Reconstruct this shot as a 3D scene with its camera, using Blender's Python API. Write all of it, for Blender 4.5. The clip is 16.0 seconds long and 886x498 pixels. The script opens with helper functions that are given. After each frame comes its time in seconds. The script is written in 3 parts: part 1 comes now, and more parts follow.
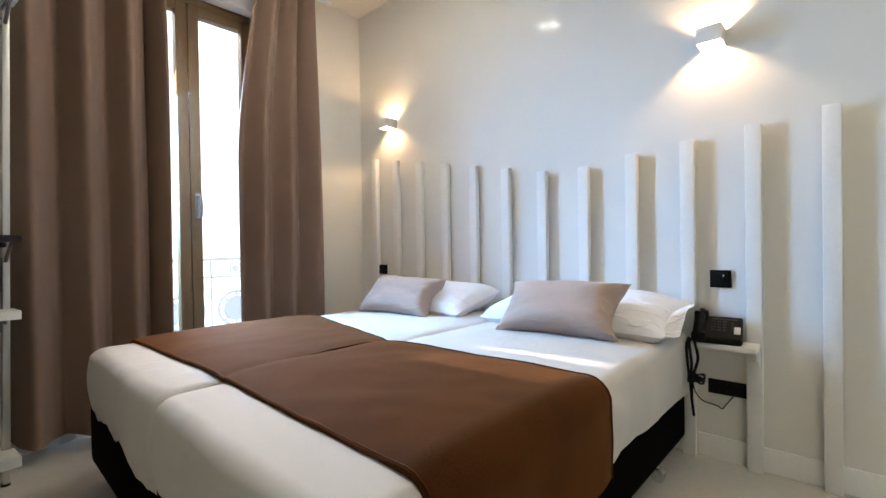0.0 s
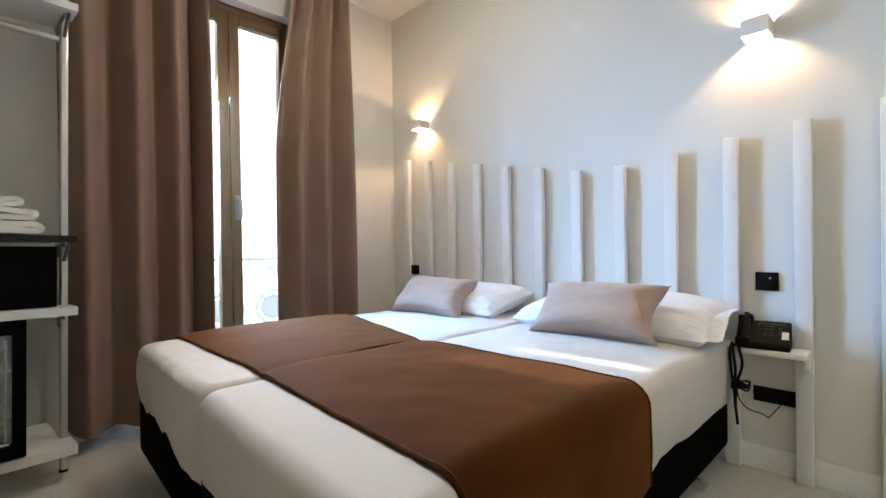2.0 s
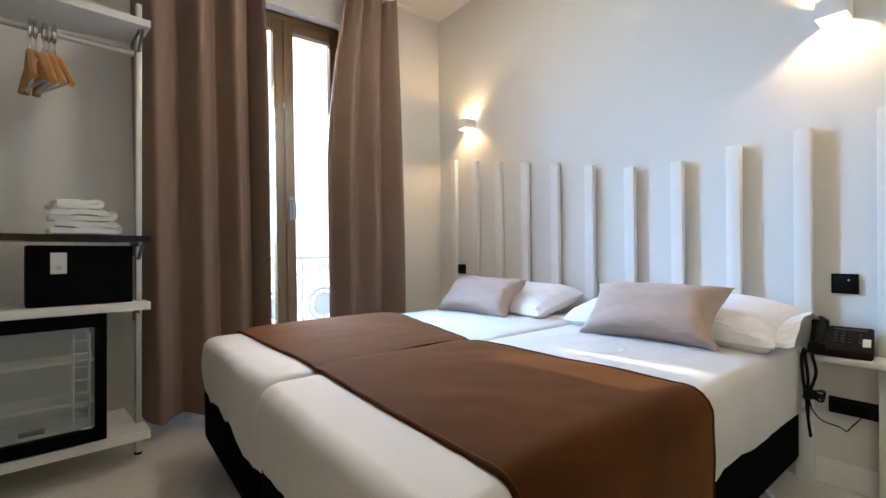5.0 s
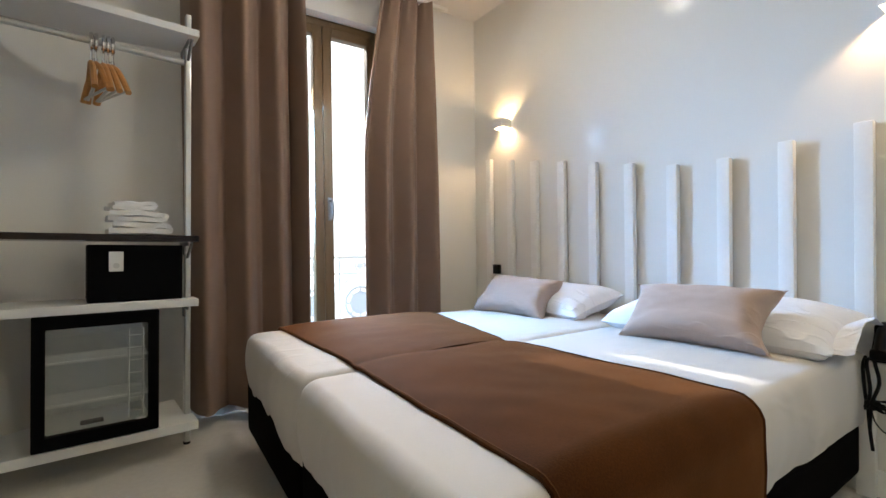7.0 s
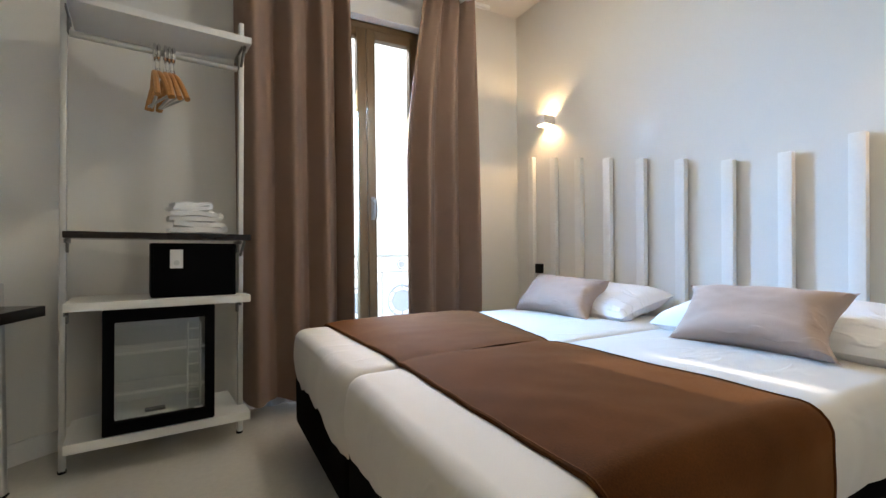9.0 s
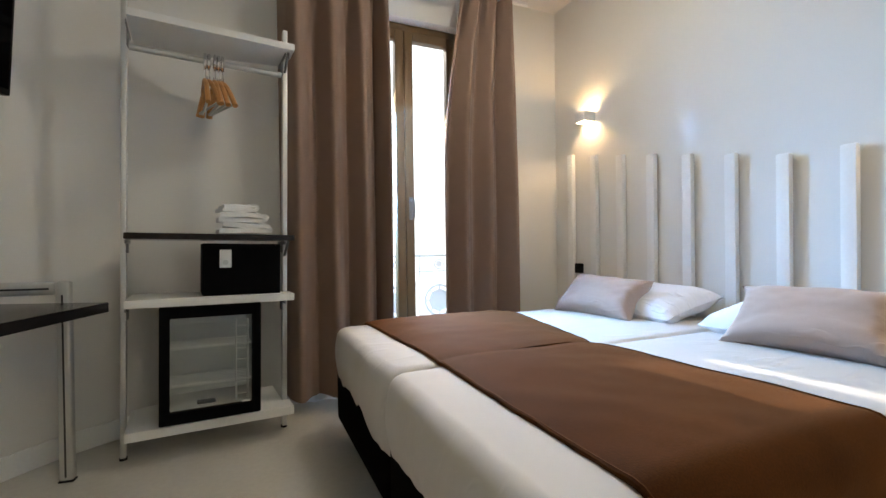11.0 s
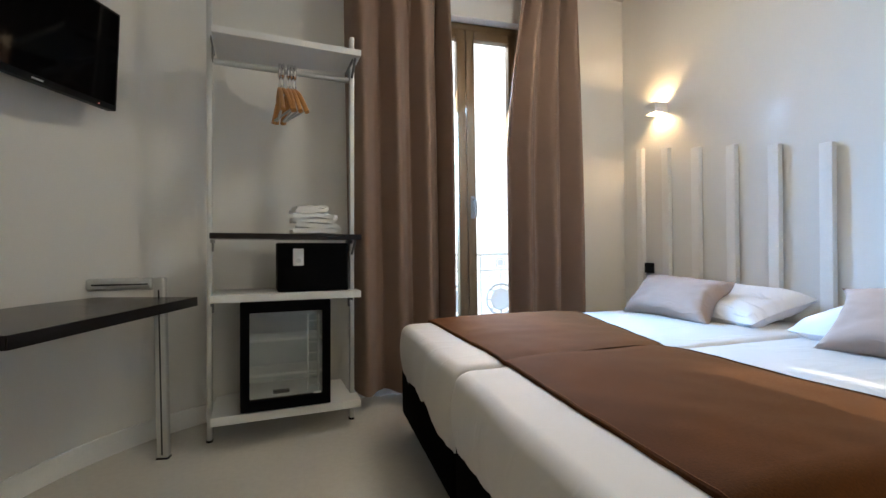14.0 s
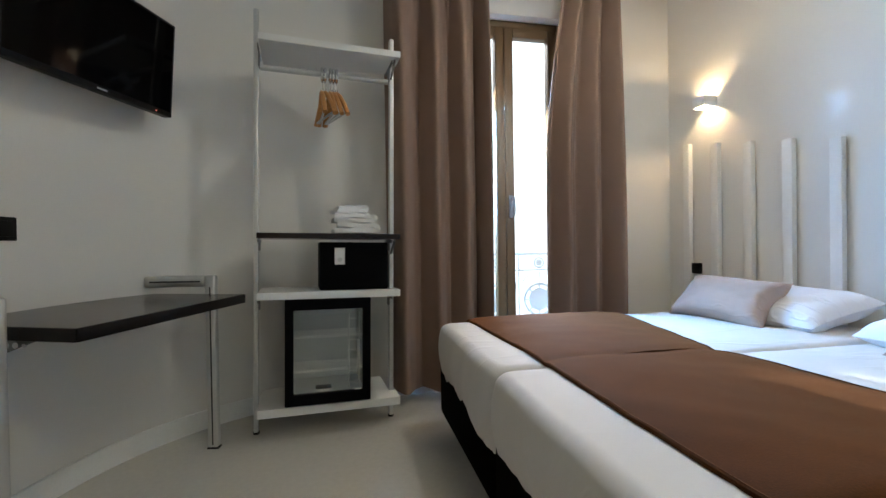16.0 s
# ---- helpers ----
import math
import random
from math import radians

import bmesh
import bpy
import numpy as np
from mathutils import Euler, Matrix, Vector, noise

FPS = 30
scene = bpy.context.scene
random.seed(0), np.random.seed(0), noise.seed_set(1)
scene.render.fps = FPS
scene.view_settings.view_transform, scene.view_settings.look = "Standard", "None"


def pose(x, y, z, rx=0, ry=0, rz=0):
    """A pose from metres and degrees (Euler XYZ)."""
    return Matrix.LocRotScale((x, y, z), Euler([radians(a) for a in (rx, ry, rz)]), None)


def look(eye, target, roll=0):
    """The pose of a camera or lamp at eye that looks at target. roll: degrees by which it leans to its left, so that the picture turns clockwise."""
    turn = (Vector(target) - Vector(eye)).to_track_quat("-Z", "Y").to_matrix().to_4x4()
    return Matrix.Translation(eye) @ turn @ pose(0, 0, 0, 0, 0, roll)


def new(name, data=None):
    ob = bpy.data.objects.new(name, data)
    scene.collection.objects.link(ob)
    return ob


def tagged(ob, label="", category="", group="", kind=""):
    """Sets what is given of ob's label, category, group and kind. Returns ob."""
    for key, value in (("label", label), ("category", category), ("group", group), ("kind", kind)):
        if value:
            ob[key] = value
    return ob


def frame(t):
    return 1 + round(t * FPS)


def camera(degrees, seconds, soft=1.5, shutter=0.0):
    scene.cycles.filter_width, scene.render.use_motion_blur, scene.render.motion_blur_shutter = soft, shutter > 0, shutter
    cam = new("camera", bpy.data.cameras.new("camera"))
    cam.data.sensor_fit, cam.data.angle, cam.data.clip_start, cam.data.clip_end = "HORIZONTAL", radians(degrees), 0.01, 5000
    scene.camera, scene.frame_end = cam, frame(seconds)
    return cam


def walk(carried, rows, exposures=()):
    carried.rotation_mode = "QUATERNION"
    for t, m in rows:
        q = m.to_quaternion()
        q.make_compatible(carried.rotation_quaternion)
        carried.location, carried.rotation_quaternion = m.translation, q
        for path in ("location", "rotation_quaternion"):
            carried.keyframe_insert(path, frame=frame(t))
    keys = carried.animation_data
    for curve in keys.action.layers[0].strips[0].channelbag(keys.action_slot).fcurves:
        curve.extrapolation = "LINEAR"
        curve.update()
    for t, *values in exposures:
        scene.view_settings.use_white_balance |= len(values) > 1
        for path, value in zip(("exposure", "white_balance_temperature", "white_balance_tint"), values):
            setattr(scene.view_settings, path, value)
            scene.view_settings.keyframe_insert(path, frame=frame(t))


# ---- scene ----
cam = camera(89.77, 16.0)
PATH = [
    (0.0, pose(0.102, 0.111, 0.963, 89.42, 0.93, -47.50)),
    (0.5, pose(0.100, 0.113, 0.963, 89.41, 0.93, -46.54)),
    (1.0, pose(0.098, 0.115, 0.963, 89.48, 0.96, -45.59)),
    (1.5, pose(0.096, 0.116, 0.963, 89.51, 0.93, -44.70)),
    (2.0, pose(0.094, 0.118, 0.963, 89.56, 0.85, -43.60)),
    (2.5, pose(0.092, 0.119, 0.963, 89.55, 0.86, -42.73)),
    (3.0, pose(0.090, 0.121, 0.963, 89.56, 0.85, -41.78)),
    (3.5, pose(0.088, 0.122, 0.963, 89.55, 0.81, -40.98)),
    (4.0, pose(0.086, 0.124, 0.963, 89.55, 0.83, -39.93)),
    (6.5, pose(0.074, 0.131, 0.963, 89.61, 0.79, -34.72)),
    (7.0, pose(0.072, 0.132, 0.963, 89.63, 0.74, -33.54)),
    (7.5, pose(0.069, 0.134, 0.963, 89.64, 0.70, -32.39)),
    (8.0, pose(0.066, 0.135, 0.963, 89.61, 0.70, -31.04)),
    (8.5, pose(0.063, 0.137, 0.963, 89.56, 0.64, -29.77)),
    (9.0, pose(0.060, 0.138, 0.963, 89.54, 0.64, -28.44)),
    (11.5, pose(0.045, 0.144, 0.963, 89.59, 0.84, -22.59)),
    (12.0, pose(0.042, 0.145, 0.963, 89.62, 0.86, -21.26)),
    (12.5, pose(0.039, 0.145, 0.963, 89.59, 0.84, -20.13)),
    (13.0, pose(0.036, 0.146, 0.963, 89.54, 0.88, -18.85)),
    (13.5, pose(0.032, 0.147, 0.963, 89.50, 0.90, -17.49)),
    (14.0, pose(0.029, 0.148, 0.963, 89.52, 0.91, -16.26)),
    (14.5, pose(0.027, 0.148, 0.963, 89.57, 0.90, -15.30)),
    (15.0, pose(0.023, 0.149, 0.963, 89.51, 0.90, -13.99)),
    (15.5, pose(0.020, 0.149, 0.963, 89.52, 0.87, -12.82)),
    (16.0, pose(0.017, 0.150, 0.963, 89.52, 0.89, -11.60)),
]
# the picture darkens and cools a little towards the end
walk(cam, PATH, ((0.0, -0.02, 6500, 10), (4.0, -0.05, 6500, 10), (9.0, -0.07, 6550, 10), (13.5, -0.13, 6500, 10), (16.0, -0.17, 6050, 7)))

# ---- light ----
SUN_DIR = Vector((0.125, -1.0, -0.74)).normalized()   # the way the sunlight travels
world = bpy.data.worlds.new("sky")
scene.world = world
world.use_nodes = True
wn = world.node_tree
sky = wn.nodes.new("ShaderNodeTexSky")
sky.sky_type = "NISHITA"
sky.sun_disc = False
sky.sun_elevation = math.asin(-SUN_DIR.z)
sky.sun_rotation = math.atan2(-SUN_DIR.x, -SUN_DIR.y)
wn.links.new(sky.outputs[0], wn.nodes["Background"].inputs[0])
wn.nodes["Background"].inputs[1].default_value = 0.10


def lamp(name, kind, m, energy, color):
    data = bpy.data.lights.new(name, kind)
    data.energy, data.color = energy, color
    ob = new(name, data)
    ob.matrix_world = m
    return data


lamp("sun", "SUN", look((0, 0, 0), SUN_DIR), 5.0, (1.0, 0.94, 0.86)).angle = radians(0.5)
# daylight of the sky in the opening of the balcony door
sky_lamp = lamp("sky_light", "AREA", look((0.885, 3.36, 1.62), (2.0, 1.25, -0.55)), 155, (0.28, 0.56, 1.0))
sky_lamp.shape, sky_lamp.size, sky_lamp.size_y = "RECTANGLE", 0.46, 1.3
sky_lamp.spread = radians(125)
# added warm fill in the door opening for the throws, standing for facade bounce
throw_fill_lamp = lamp("throw_fill_light", "AREA", look((1.25, 3.37, 1.74), (0.90, 1.9, 0.5)), 30, (1.0, 0.74, 0.45))
throw_fill_lamp.shape, throw_fill_lamp.size, throw_fill_lamp.size_y = "RECTANGLE", 0.48, 1.4
throw_fill_lamp.spread = radians(120)
WARM = (1.0, 0.66, 0.34)
SCONCES = ((2.668, 1.872), (0.548, 1.832))      # place along the wall and height
for yy, zz in SCONCES:
    lamp("sconce_bulb", "POINT", pose(2.299, yy, zz), 9.0, WARM).shadow_soft_size = 0.010
# twin ceiling spots, mirrored as two soft dots in the gloss of the bed wall
# the last two are unseen fill, added behind the camera to brighten the room
SPOTS = ((1.265, 2.02), (1.215, 1.925), (0.75, -0.62), (0.65, -0.78))

# ---- materials ----


def mat(name, color, rough=0.5, metal=0.0, var=0.08, scale=3.0, grain=60.0, bump=0.05, bdist=0.002, coat=0.0, sheen=0.0, spec=0.5, stretch=(1, 1, 1), coat_rough=0.1, trans=0.0, fold=0.0, fscale=6.0):
    """A paint, cloth or metal with blotches at one scale and grain and relief at a finer one."""
    m = bpy.data.materials.new(name)
    m.use_nodes = True
    t = m.node_tree
    b = t.nodes["Principled BSDF"]
    co = t.nodes.new("ShaderNodeTexCoord")
    mp = t.nodes.new("ShaderNodeMapping")
    mp.inputs["Scale"].default_value = stretch
    t.links.new(co.outputs["Object"], mp.inputs[0])
    big, fine = t.nodes.new("ShaderNodeTexNoise"), t.nodes.new("ShaderNodeTexNoise")
    big.inputs["Scale"].default_value, big.inputs["Detail"].default_value = scale, 4
    fine.inputs["Scale"].default_value, fine.inputs["Detail"].default_value = grain, 3
    for n in (big, fine):
        t.links.new(mp.outputs[0], n.inputs["Vector"])
    add = t.nodes.new("ShaderNodeMath")
    add.operation = "ADD"
    t.links.new(big.outputs[0], add.inputs[0])
    t.links.new(fine.outputs[0], add.inputs[1])
    ramp = t.nodes.new("ShaderNodeMapRange")
    ramp.inputs["From Min"].default_value, ramp.inputs["From Max"].default_value = 0.6, 1.4
    ramp.inputs["To Min"].default_value, ramp.inputs["To Max"].default_value = 1 - var, 1 + var
    t.links.new(add.outputs[0], ramp.inputs["Value"])
    mul = t.nodes.new("ShaderNodeVectorMath")
    mul.operation = "SCALE"
    mul.inputs[0].default_value = color[:3]
    t.links.new(ramp.outputs[0], mul.inputs["Scale"])
    t.links.new(mul.outputs[0], b.inputs["Base Color"])
    rr = t.nodes.new("ShaderNodeMapRange")
    rr.inputs["To Min"].default_value, rr.inputs["To Max"].default_value = max(0.02, rough - 0.06), min(1, rough + 0.06)
    t.links.new(big.outputs[0], rr.inputs["Value"])
    t.links.new(rr.outputs[0], b.inputs["Roughness"])
    b.inputs["Metallic"].default_value = metal
    b.inputs["Coat Weight"].default_value = coat
    b.inputs["Coat Roughness"].default_value = coat_rough
    b.inputs["Sheen Weight"].default_value = sheen
    b.inputs["Specular IOR Level"].default_value = spec
    if bump:
        bp = t.nodes.new("ShaderNodeBump")
        bp.inputs["Strength"].default_value, bp.inputs["Distance"].default_value = bump, bdist
        t.links.new(fine.outputs[0], bp.inputs["Height"])
        t.links.new(bp.outputs[0], b.inputs["Normal"])
    if fold:
        # thin wandering creases of ironed cloth, here and there
        mp2 = t.nodes.new("ShaderNodeMapping")
        mp2.inputs["Scale"].default_value, mp2.inputs["Rotation"].default_value = (0.9, 2.6, 1.6), (0.3, 0.2, 0.5)
        t.links.new(co.outputs["Object"], mp2.inputs[0])
        cr, wide = t.nodes.new("ShaderNodeTexNoise"), t.nodes.new("ShaderNodeTexNoise")
        cr.inputs["Scale"].default_value, cr.inputs["Detail"].default_value = fscale, 2
        wide.inputs["Scale"].default_value, wide.inputs["Detail"].default_value = fscale * 0.8, 1
        t.links.new(mp2.outputs[0], cr.inputs["Vector"])
        t.links.new(co.outputs["Object"], wide.inputs["Vector"])
        off, ridge, line, mask, amount = [t.nodes.new("ShaderNodeMath") for _ in range(2)] + [t.nodes.new("ShaderNodeMapRange") for _ in range(2)] + [t.nodes.new("ShaderNodeMath")]
        off.operation, ridge.operation, amount.operation = "SUBTRACT", "ABSOLUTE", "MULTIPLY"
        off.inputs[1].default_value = 0.5
        t.links.new(cr.outputs[0], off.inputs[0])
        t.links.new(off.outputs[0], ridge.inputs[0])
        for node, lo, hi, a0, a1 in ((line, 0.0, 0.05, 1.0, 0.0), (mask, 0.45, 0.62, 0.0, 1.0)):
            node.interpolation_type = "SMOOTHSTEP"
            node.inputs["From Min"].default_value, node.inputs["From Max"].default_value = lo, hi
            node.inputs["To Min"].default_value, node.inputs["To Max"].default_value = a0, a1
        t.links.new(ridge.outputs[0], line.inputs["Value"])
        t.links.new(wide.outputs[0], mask.inputs["Value"])
        t.links.new(line.outputs[0], amount.inputs[0])
        t.links.new(mask.outputs[0], amount.inputs[1])
        b2 = t.nodes.new("ShaderNodeBump")
        b2.inputs["Strength"].default_value, b2.inputs["Distance"].default_value = 0.8, fold
        t.links.new(amount.outputs[0], b2.inputs["Height"])
        t.links.new(bp.outputs[0], b2.inputs["Normal"])
        t.links.new(b2.outputs[0], b.inputs["Normal"])
    if trans:
        tr = t.nodes.new("ShaderNodeBsdfTranslucent")
        t.links.new(mul.outputs[0], tr.inputs[0])
        mx = t.nodes.new("ShaderNodeMixShader")
        mx.inputs[0].default_value = trans
        t.links.new(b.outputs[0], mx.inputs[1])
        t.links.new(tr.outputs[0], mx.inputs[2])
        t.links.new(mx.outputs[0], t.nodes["Material Output"].inputs[0])
    return m


def glowing(name, color, strength):
    m = bpy.data.materials.new(name)
    m.use_nodes = True
    b = m.node_tree.nodes["Principled BSDF"]
    b.inputs["Base Color"].default_value = (0.8, 0.8, 0.8, 1)
    b.inputs["Emission Color"].default_value = (*color, 1)
    b.inputs["Emission Strength"].default_value = strength
    return m


def clear(name, tint=(1, 1, 1), rough=0.0, glass=0.12):
    """Thin glass: mostly see-through, with a mirror share."""
    m = bpy.data.materials.new(name)
    m.use_nodes = True
    t = m.node_tree
    t.nodes.remove(t.nodes["Principled BSDF"])
    a, g, mx = t.nodes.new("ShaderNodeBsdfTransparent"), t.nodes.new("ShaderNodeBsdfGlossy"), t.nodes.new("ShaderNodeMixShader")
    a.inputs[0].default_value = (*tint, 1)
    g.inputs["Roughness"].default_value = rough
    mx.inputs[0].default_value = glass
    t.links.new(a.outputs[0], mx.inputs[1])
    t.links.new(g.outputs[0], mx.inputs[2])
    t.links.new(mx.outputs[0], t.nodes["Material Output"].inputs[0])
    return m


WALL = mat("white_wall_paint", (0.73, 0.715, 0.68), 0.55, var=0.025, scale=1.3, grain=220, bump=0.10, bdist=0.001, coat=0.07, coat_rough=0.105, spec=0.10)
WALL2 = mat("matt_wall_paint", (0.73, 0.715, 0.68), 0.6, var=0.03, scale=1.3, grain=220, bump=0.10, bdist=0.001, spec=0.12)
BARPAINT = mat("white_lacquer", (0.76, 0.755, 0.735), 0.5, spec=0.15, var=0.03, scale=4, grain=90, bump=0.06, bdist=0.001)
CEIL = mat("ceiling_paint", (0.74, 0.72, 0.69), 0.8, var=0.02, scale=1.1, grain=180, bump=0.1, bdist=0.001)
SKIRT = mat("skirting_paint", (0.80, 0.80, 0.78), 0.4, var=0.04, scale=5, grain=90)
FLOOR = mat("polished_resin_floor", (0.58, 0.555, 0.505), 0.22, var=0.06, scale=1.7, grain=40, bump=0.02, bdist=0.001)
LINEN = mat("white_bed_linen", (0.56, 0.532, 0.50), 0.85, var=0.03, scale=5, grain=400, bump=0.2, bdist=0.001, sheen=0.1, fold=0.0025, fscale=2.6)
PILLOW = mat("white_pillow_cotton", (0.74, 0.745, 0.78), 0.85, var=0.03, scale=6, grain=400, bump=0.2, bdist=0.001, sheen=0.1, fold=0.004, fscale=4)
BROWN = mat("brown_suede", (0.049, 0.0148, 0.0030), 0.8, var=0.45, scale=4, grain=260, bump=0.35, bdist=0.002, spec=0.07, sheen=0.17)
BROWN.node_tree.nodes["Principled BSDF"].inputs["Sheen Tint"].default_value = (1.0, 0.43, 0.14, 1)
CUSHION = mat("taupe_cushion_cloth", (0.41, 0.305, 0.255), 0.85, var=0.07, scale=9, grain=320, bump=0.3, bdist=0.001, sheen=0.15, fold=0.002, fscale=5)
CURTAIN = mat("taupe_curtain_cloth", (0.262, 0.176, 0.132), 0.8, var=0.08, scale=6, grain=350, bump=0.25, bdist=0.001, sheen=0.08, spec=0.2, trans=0.05)
BASEFAB = mat("black_divan_cloth", (0.003, 0.0025, 0.0025), 0.95, spec=0.02, var=0.2, scale=12, grain=300, bump=0.3, bdist=0.001)
BLACK = mat("black_plastic", (0.004, 0.004, 0.0045), 0.5, spec=0.12, var=0.15, scale=9, grain=200)
SATIN = mat("black_enamel", (0.002, 0.002, 0.0025), 0.6, spec=0.05, var=0.15, scale=9, grain=240)
SCREEN = mat("black_screen", (0.002, 0.002, 0.0025), 0.06, spec=0.08, var=0.1, scale=4, grain=30, bump=0)
WENGE = mat("dark_wenge_laminate", (0.014, 0.007, 0.005), 0.2, spec=0.3, var=0.1, scale=3, grain=45, stretch=(1.5, 18, 18), bump=0.08)
WHITELAM = mat("white_laminate", (0.76, 0.76, 0.745), 0.4, var=0.03, scale=4, grain=120)
ALU = mat("brushed_aluminium", (0.60, 0.60, 0.59), 0.46, metal=0.8, var=0.06, scale=6, grain=150, stretch=(8, 8, 0.6), bump=0.04)
CHROME = mat("chrome", (0.75, 0.75, 0.76), 0.12, metal=1.0, var=0.04)
BRONZE = mat("bronze_window_lacquer", (0.135, 0.085, 0.042), 0.42, spec=0.2, var=0.1, scale=5, grain=100)
WOOD = mat("varnished_beech", (0.50, 0.235, 0.075), 0.4, var=0.25, scale=8, grain=70, stretch=(1, 1, 9))
TOWEL = mat("white_terry", (0.80, 0.80, 0.79), 0.95, var=0.05, scale=20, grain=260, bump=0.8, bdist=0.004, sheen=0.2)
IRON = mat("grey_painted_iron", (0.72, 0.75, 0.79), 0.5, var=0.1)
PALE = mat("fridge_lining", (0.55, 0.57, 0.56), 0.4, var=0.03)
STONE = mat("pale_stone", (0.62, 0.60, 0.56), 0.8, var=0.1, scale=1, grain=20)
RENDERED = mat("cream_facade_render", (0.72, 0.68, 0.60), 0.85, var=0.06, scale=0.6, grain=25)
SHEER = mat("white_lining", (0.78, 0.79, 0.80), 0.9, var=0.03, trans=0.7)
GLASS = clear("window_glass", (0.97, 0.98, 0.98), glass=0.05)
FRIDGEGLASS = clear("fridge_glass", (0.86, 0.88, 0.87), glass=0.09)
SPOTGLOW = glowing("lit_spot", (1.0, 0.92, 0.76), 1000.0)
# glow of the added rear pair, set for ambient brightness
SPOTGLOW_FILL = glowing("unseen_fill_spot", (0.94, 0.88, 0.66), 265.0)
BACKDROP_GLOW = glowing("glowing_backdrop", (0.93, 0.97, 1.0), 1.7)
REDGLOW = glowing("red_standby", (1.0, 0.06, 0.02), 1.2)
EDGE = mat("black_edge_band", (0.007, 0.005, 0.005), 0.4, spec=0.2)
SILVERBAR = mat("silver_print", (0.55, 0.55, 0.56), 0.4, var=0.02)
GREYDARK = mat("dark_grey_plastic", (0.05, 0.05, 0.053), 0.6, spec=0.15)
GREYMETAL = mat("grey_bracket_steel", (0.20, 0.20, 0.20), 0.4, metal=0.7)

# ---- mesh helpers ----


def grid_box(bm, x0, y0, z0, x1, y1, z1, m=None):
    vs = [bm.verts.new(Vector(c) if m is None else m @ Vector(c)) for c in
          ((x0, y0, z0), (x1, y0, z0), (x1, y1, z0), (x0, y1, z0), (x0, y0, z1), (x1, y0, z1), (x1, y1, z1), (x0, y1, z1))]
    fs = [bm.faces.new([vs[i] for i in f]) for f in ((3, 2, 1, 0), (4, 5, 6, 7), (0, 1, 5, 4), (1, 2, 6, 5), (2, 3, 7, 6), (3, 0, 4, 7))]
    return vs, fs


def box(x0, y0, z0, x1, y1, z1, bevel=0.0, seg=2, m=None):
    bm = bmesh.new()
    grid_box(bm, x0, y0, z0, x1, y1, z1, m)
    if bevel:
        bmesh.ops.bevel(bm, geom=bm.edges[:], offset=bevel, segments=seg, affect="EDGES", profile=0.5)
    return bm


def rod(p, q, r, n=16, r2=None, caps=True):
    """A round bar from p to q."""
    p, q = Vector(p), Vector(q)
    bm = bmesh.new()
    turn = (q - p).to_track_quat("Z", "Y").to_matrix().to_4x4()
    bmesh.ops.create_cone(bm, cap_ends=caps, segments=n, radius1=r, radius2=r if r2 is None else r2, depth=(q - p).length,
                          matrix=Matrix.Translation((p + q) / 2) @ turn)
    return bm


def tube(points, r, n=8, closed=False):
    """A bent round bar through the points."""
    pts = [Vector(p) for p in points]
    bm = bmesh.new()
    rings = []
    last = None
    for i, p in enumerate(pts):
        a = pts[i - 1] if i else (pts[-1] if closed else p)
        b = pts[(i + 1) % len(pts)] if (i < len(pts) - 1 or closed) else p
        d = (b - a).normalized()
        if last is None:
            side = d.orthogonal().normalized()
        else:
            side = (last - d * last.dot(d)).normalized()
        last = side
        up = d.cross(side)
        rings.append([bm.verts.new(p + r * (math.cos(k * math.tau / n) * side + math.sin(k * math.tau / n) * up)) for k in range(n)])
    pairs = list(zip(rings, rings[1:])) + ([(rings[-1], rings[0])] if closed else [])
    for a, b in pairs:
        for k in range(n):
            bm.faces.new((a[k], a[(k + 1) % n], b[(k + 1) % n], b[k]))
    if not closed:
        bm.faces.new(rings[0][::-1])
        bm.faces.new(rings[-1])
    return bm


def smooth_path(points, n=10):
    pts = [Vector(p) for p in points]
    pts = [pts[0] * 2 - pts[1]] + pts + [pts[-1] * 2 - pts[-2]]
    out = []
    for a, b, c, d in zip(pts, pts[1:], pts[2:], pts[3:]):
        for i in range(n):
            t = i / n
            out.append(0.5 * (2 * b + (c - a) * t + (2 * a - 5 * b + 4 * c - d) * t * t + (3 * b - a - 3 * c + d) * t ** 3))
    return out + [pts[-2]]


def join(*bms):
    out = bmesh.new()
    for b in bms:
        me = bpy.data.meshes.new("tmp")
        b.to_mesh(me)
        b.free()
        out.from_mesh(me)
        bpy.data.meshes.remove(me)
    return out


def prism(outline, z0, z1, bevel=0.0):
    bm = bmesh.new()
    f = bm.faces.new([bm.verts.new((x, y, z0)) for x, y in outline])
    up = bmesh.ops.extrude_face_region(bm, geom=[f])
    bmesh.ops.translate(bm, vec=(0, 0, z1 - z0), verts=[v for v in up["geom"] if isinstance(v, bmesh.types.BMVert)])
    bmesh.ops.recalc_face_normals(bm, faces=bm.faces[:])
    if bevel:
        bmesh.ops.bevel(bm, geom=[e for e in bm.edges if abs(e.verts[0].co.z - e.verts[1].co.z) < 1e-6], offset=bevel, segments=2, affect="EDGES")
    return bm


def mesh_ob(name, bm, material, smooth=True):
    bmesh.ops.recalc_face_normals(bm, faces=bm.faces[:])
    me = bpy.data.meshes.new(name)
    bm.to_mesh(me)
    bm.free()
    me.materials.append(material)
    if smooth:
        for p in me.polygons:
            p.use_smooth = True
        me.set_sharp_from_angle(angle=radians(35))
    return new(name, me)


def part(name, bm, material, parent, label=""):
    ob = mesh_ob(name, bm, material)
    ob.parent = parent
    return tagged(ob, label) if label else ob


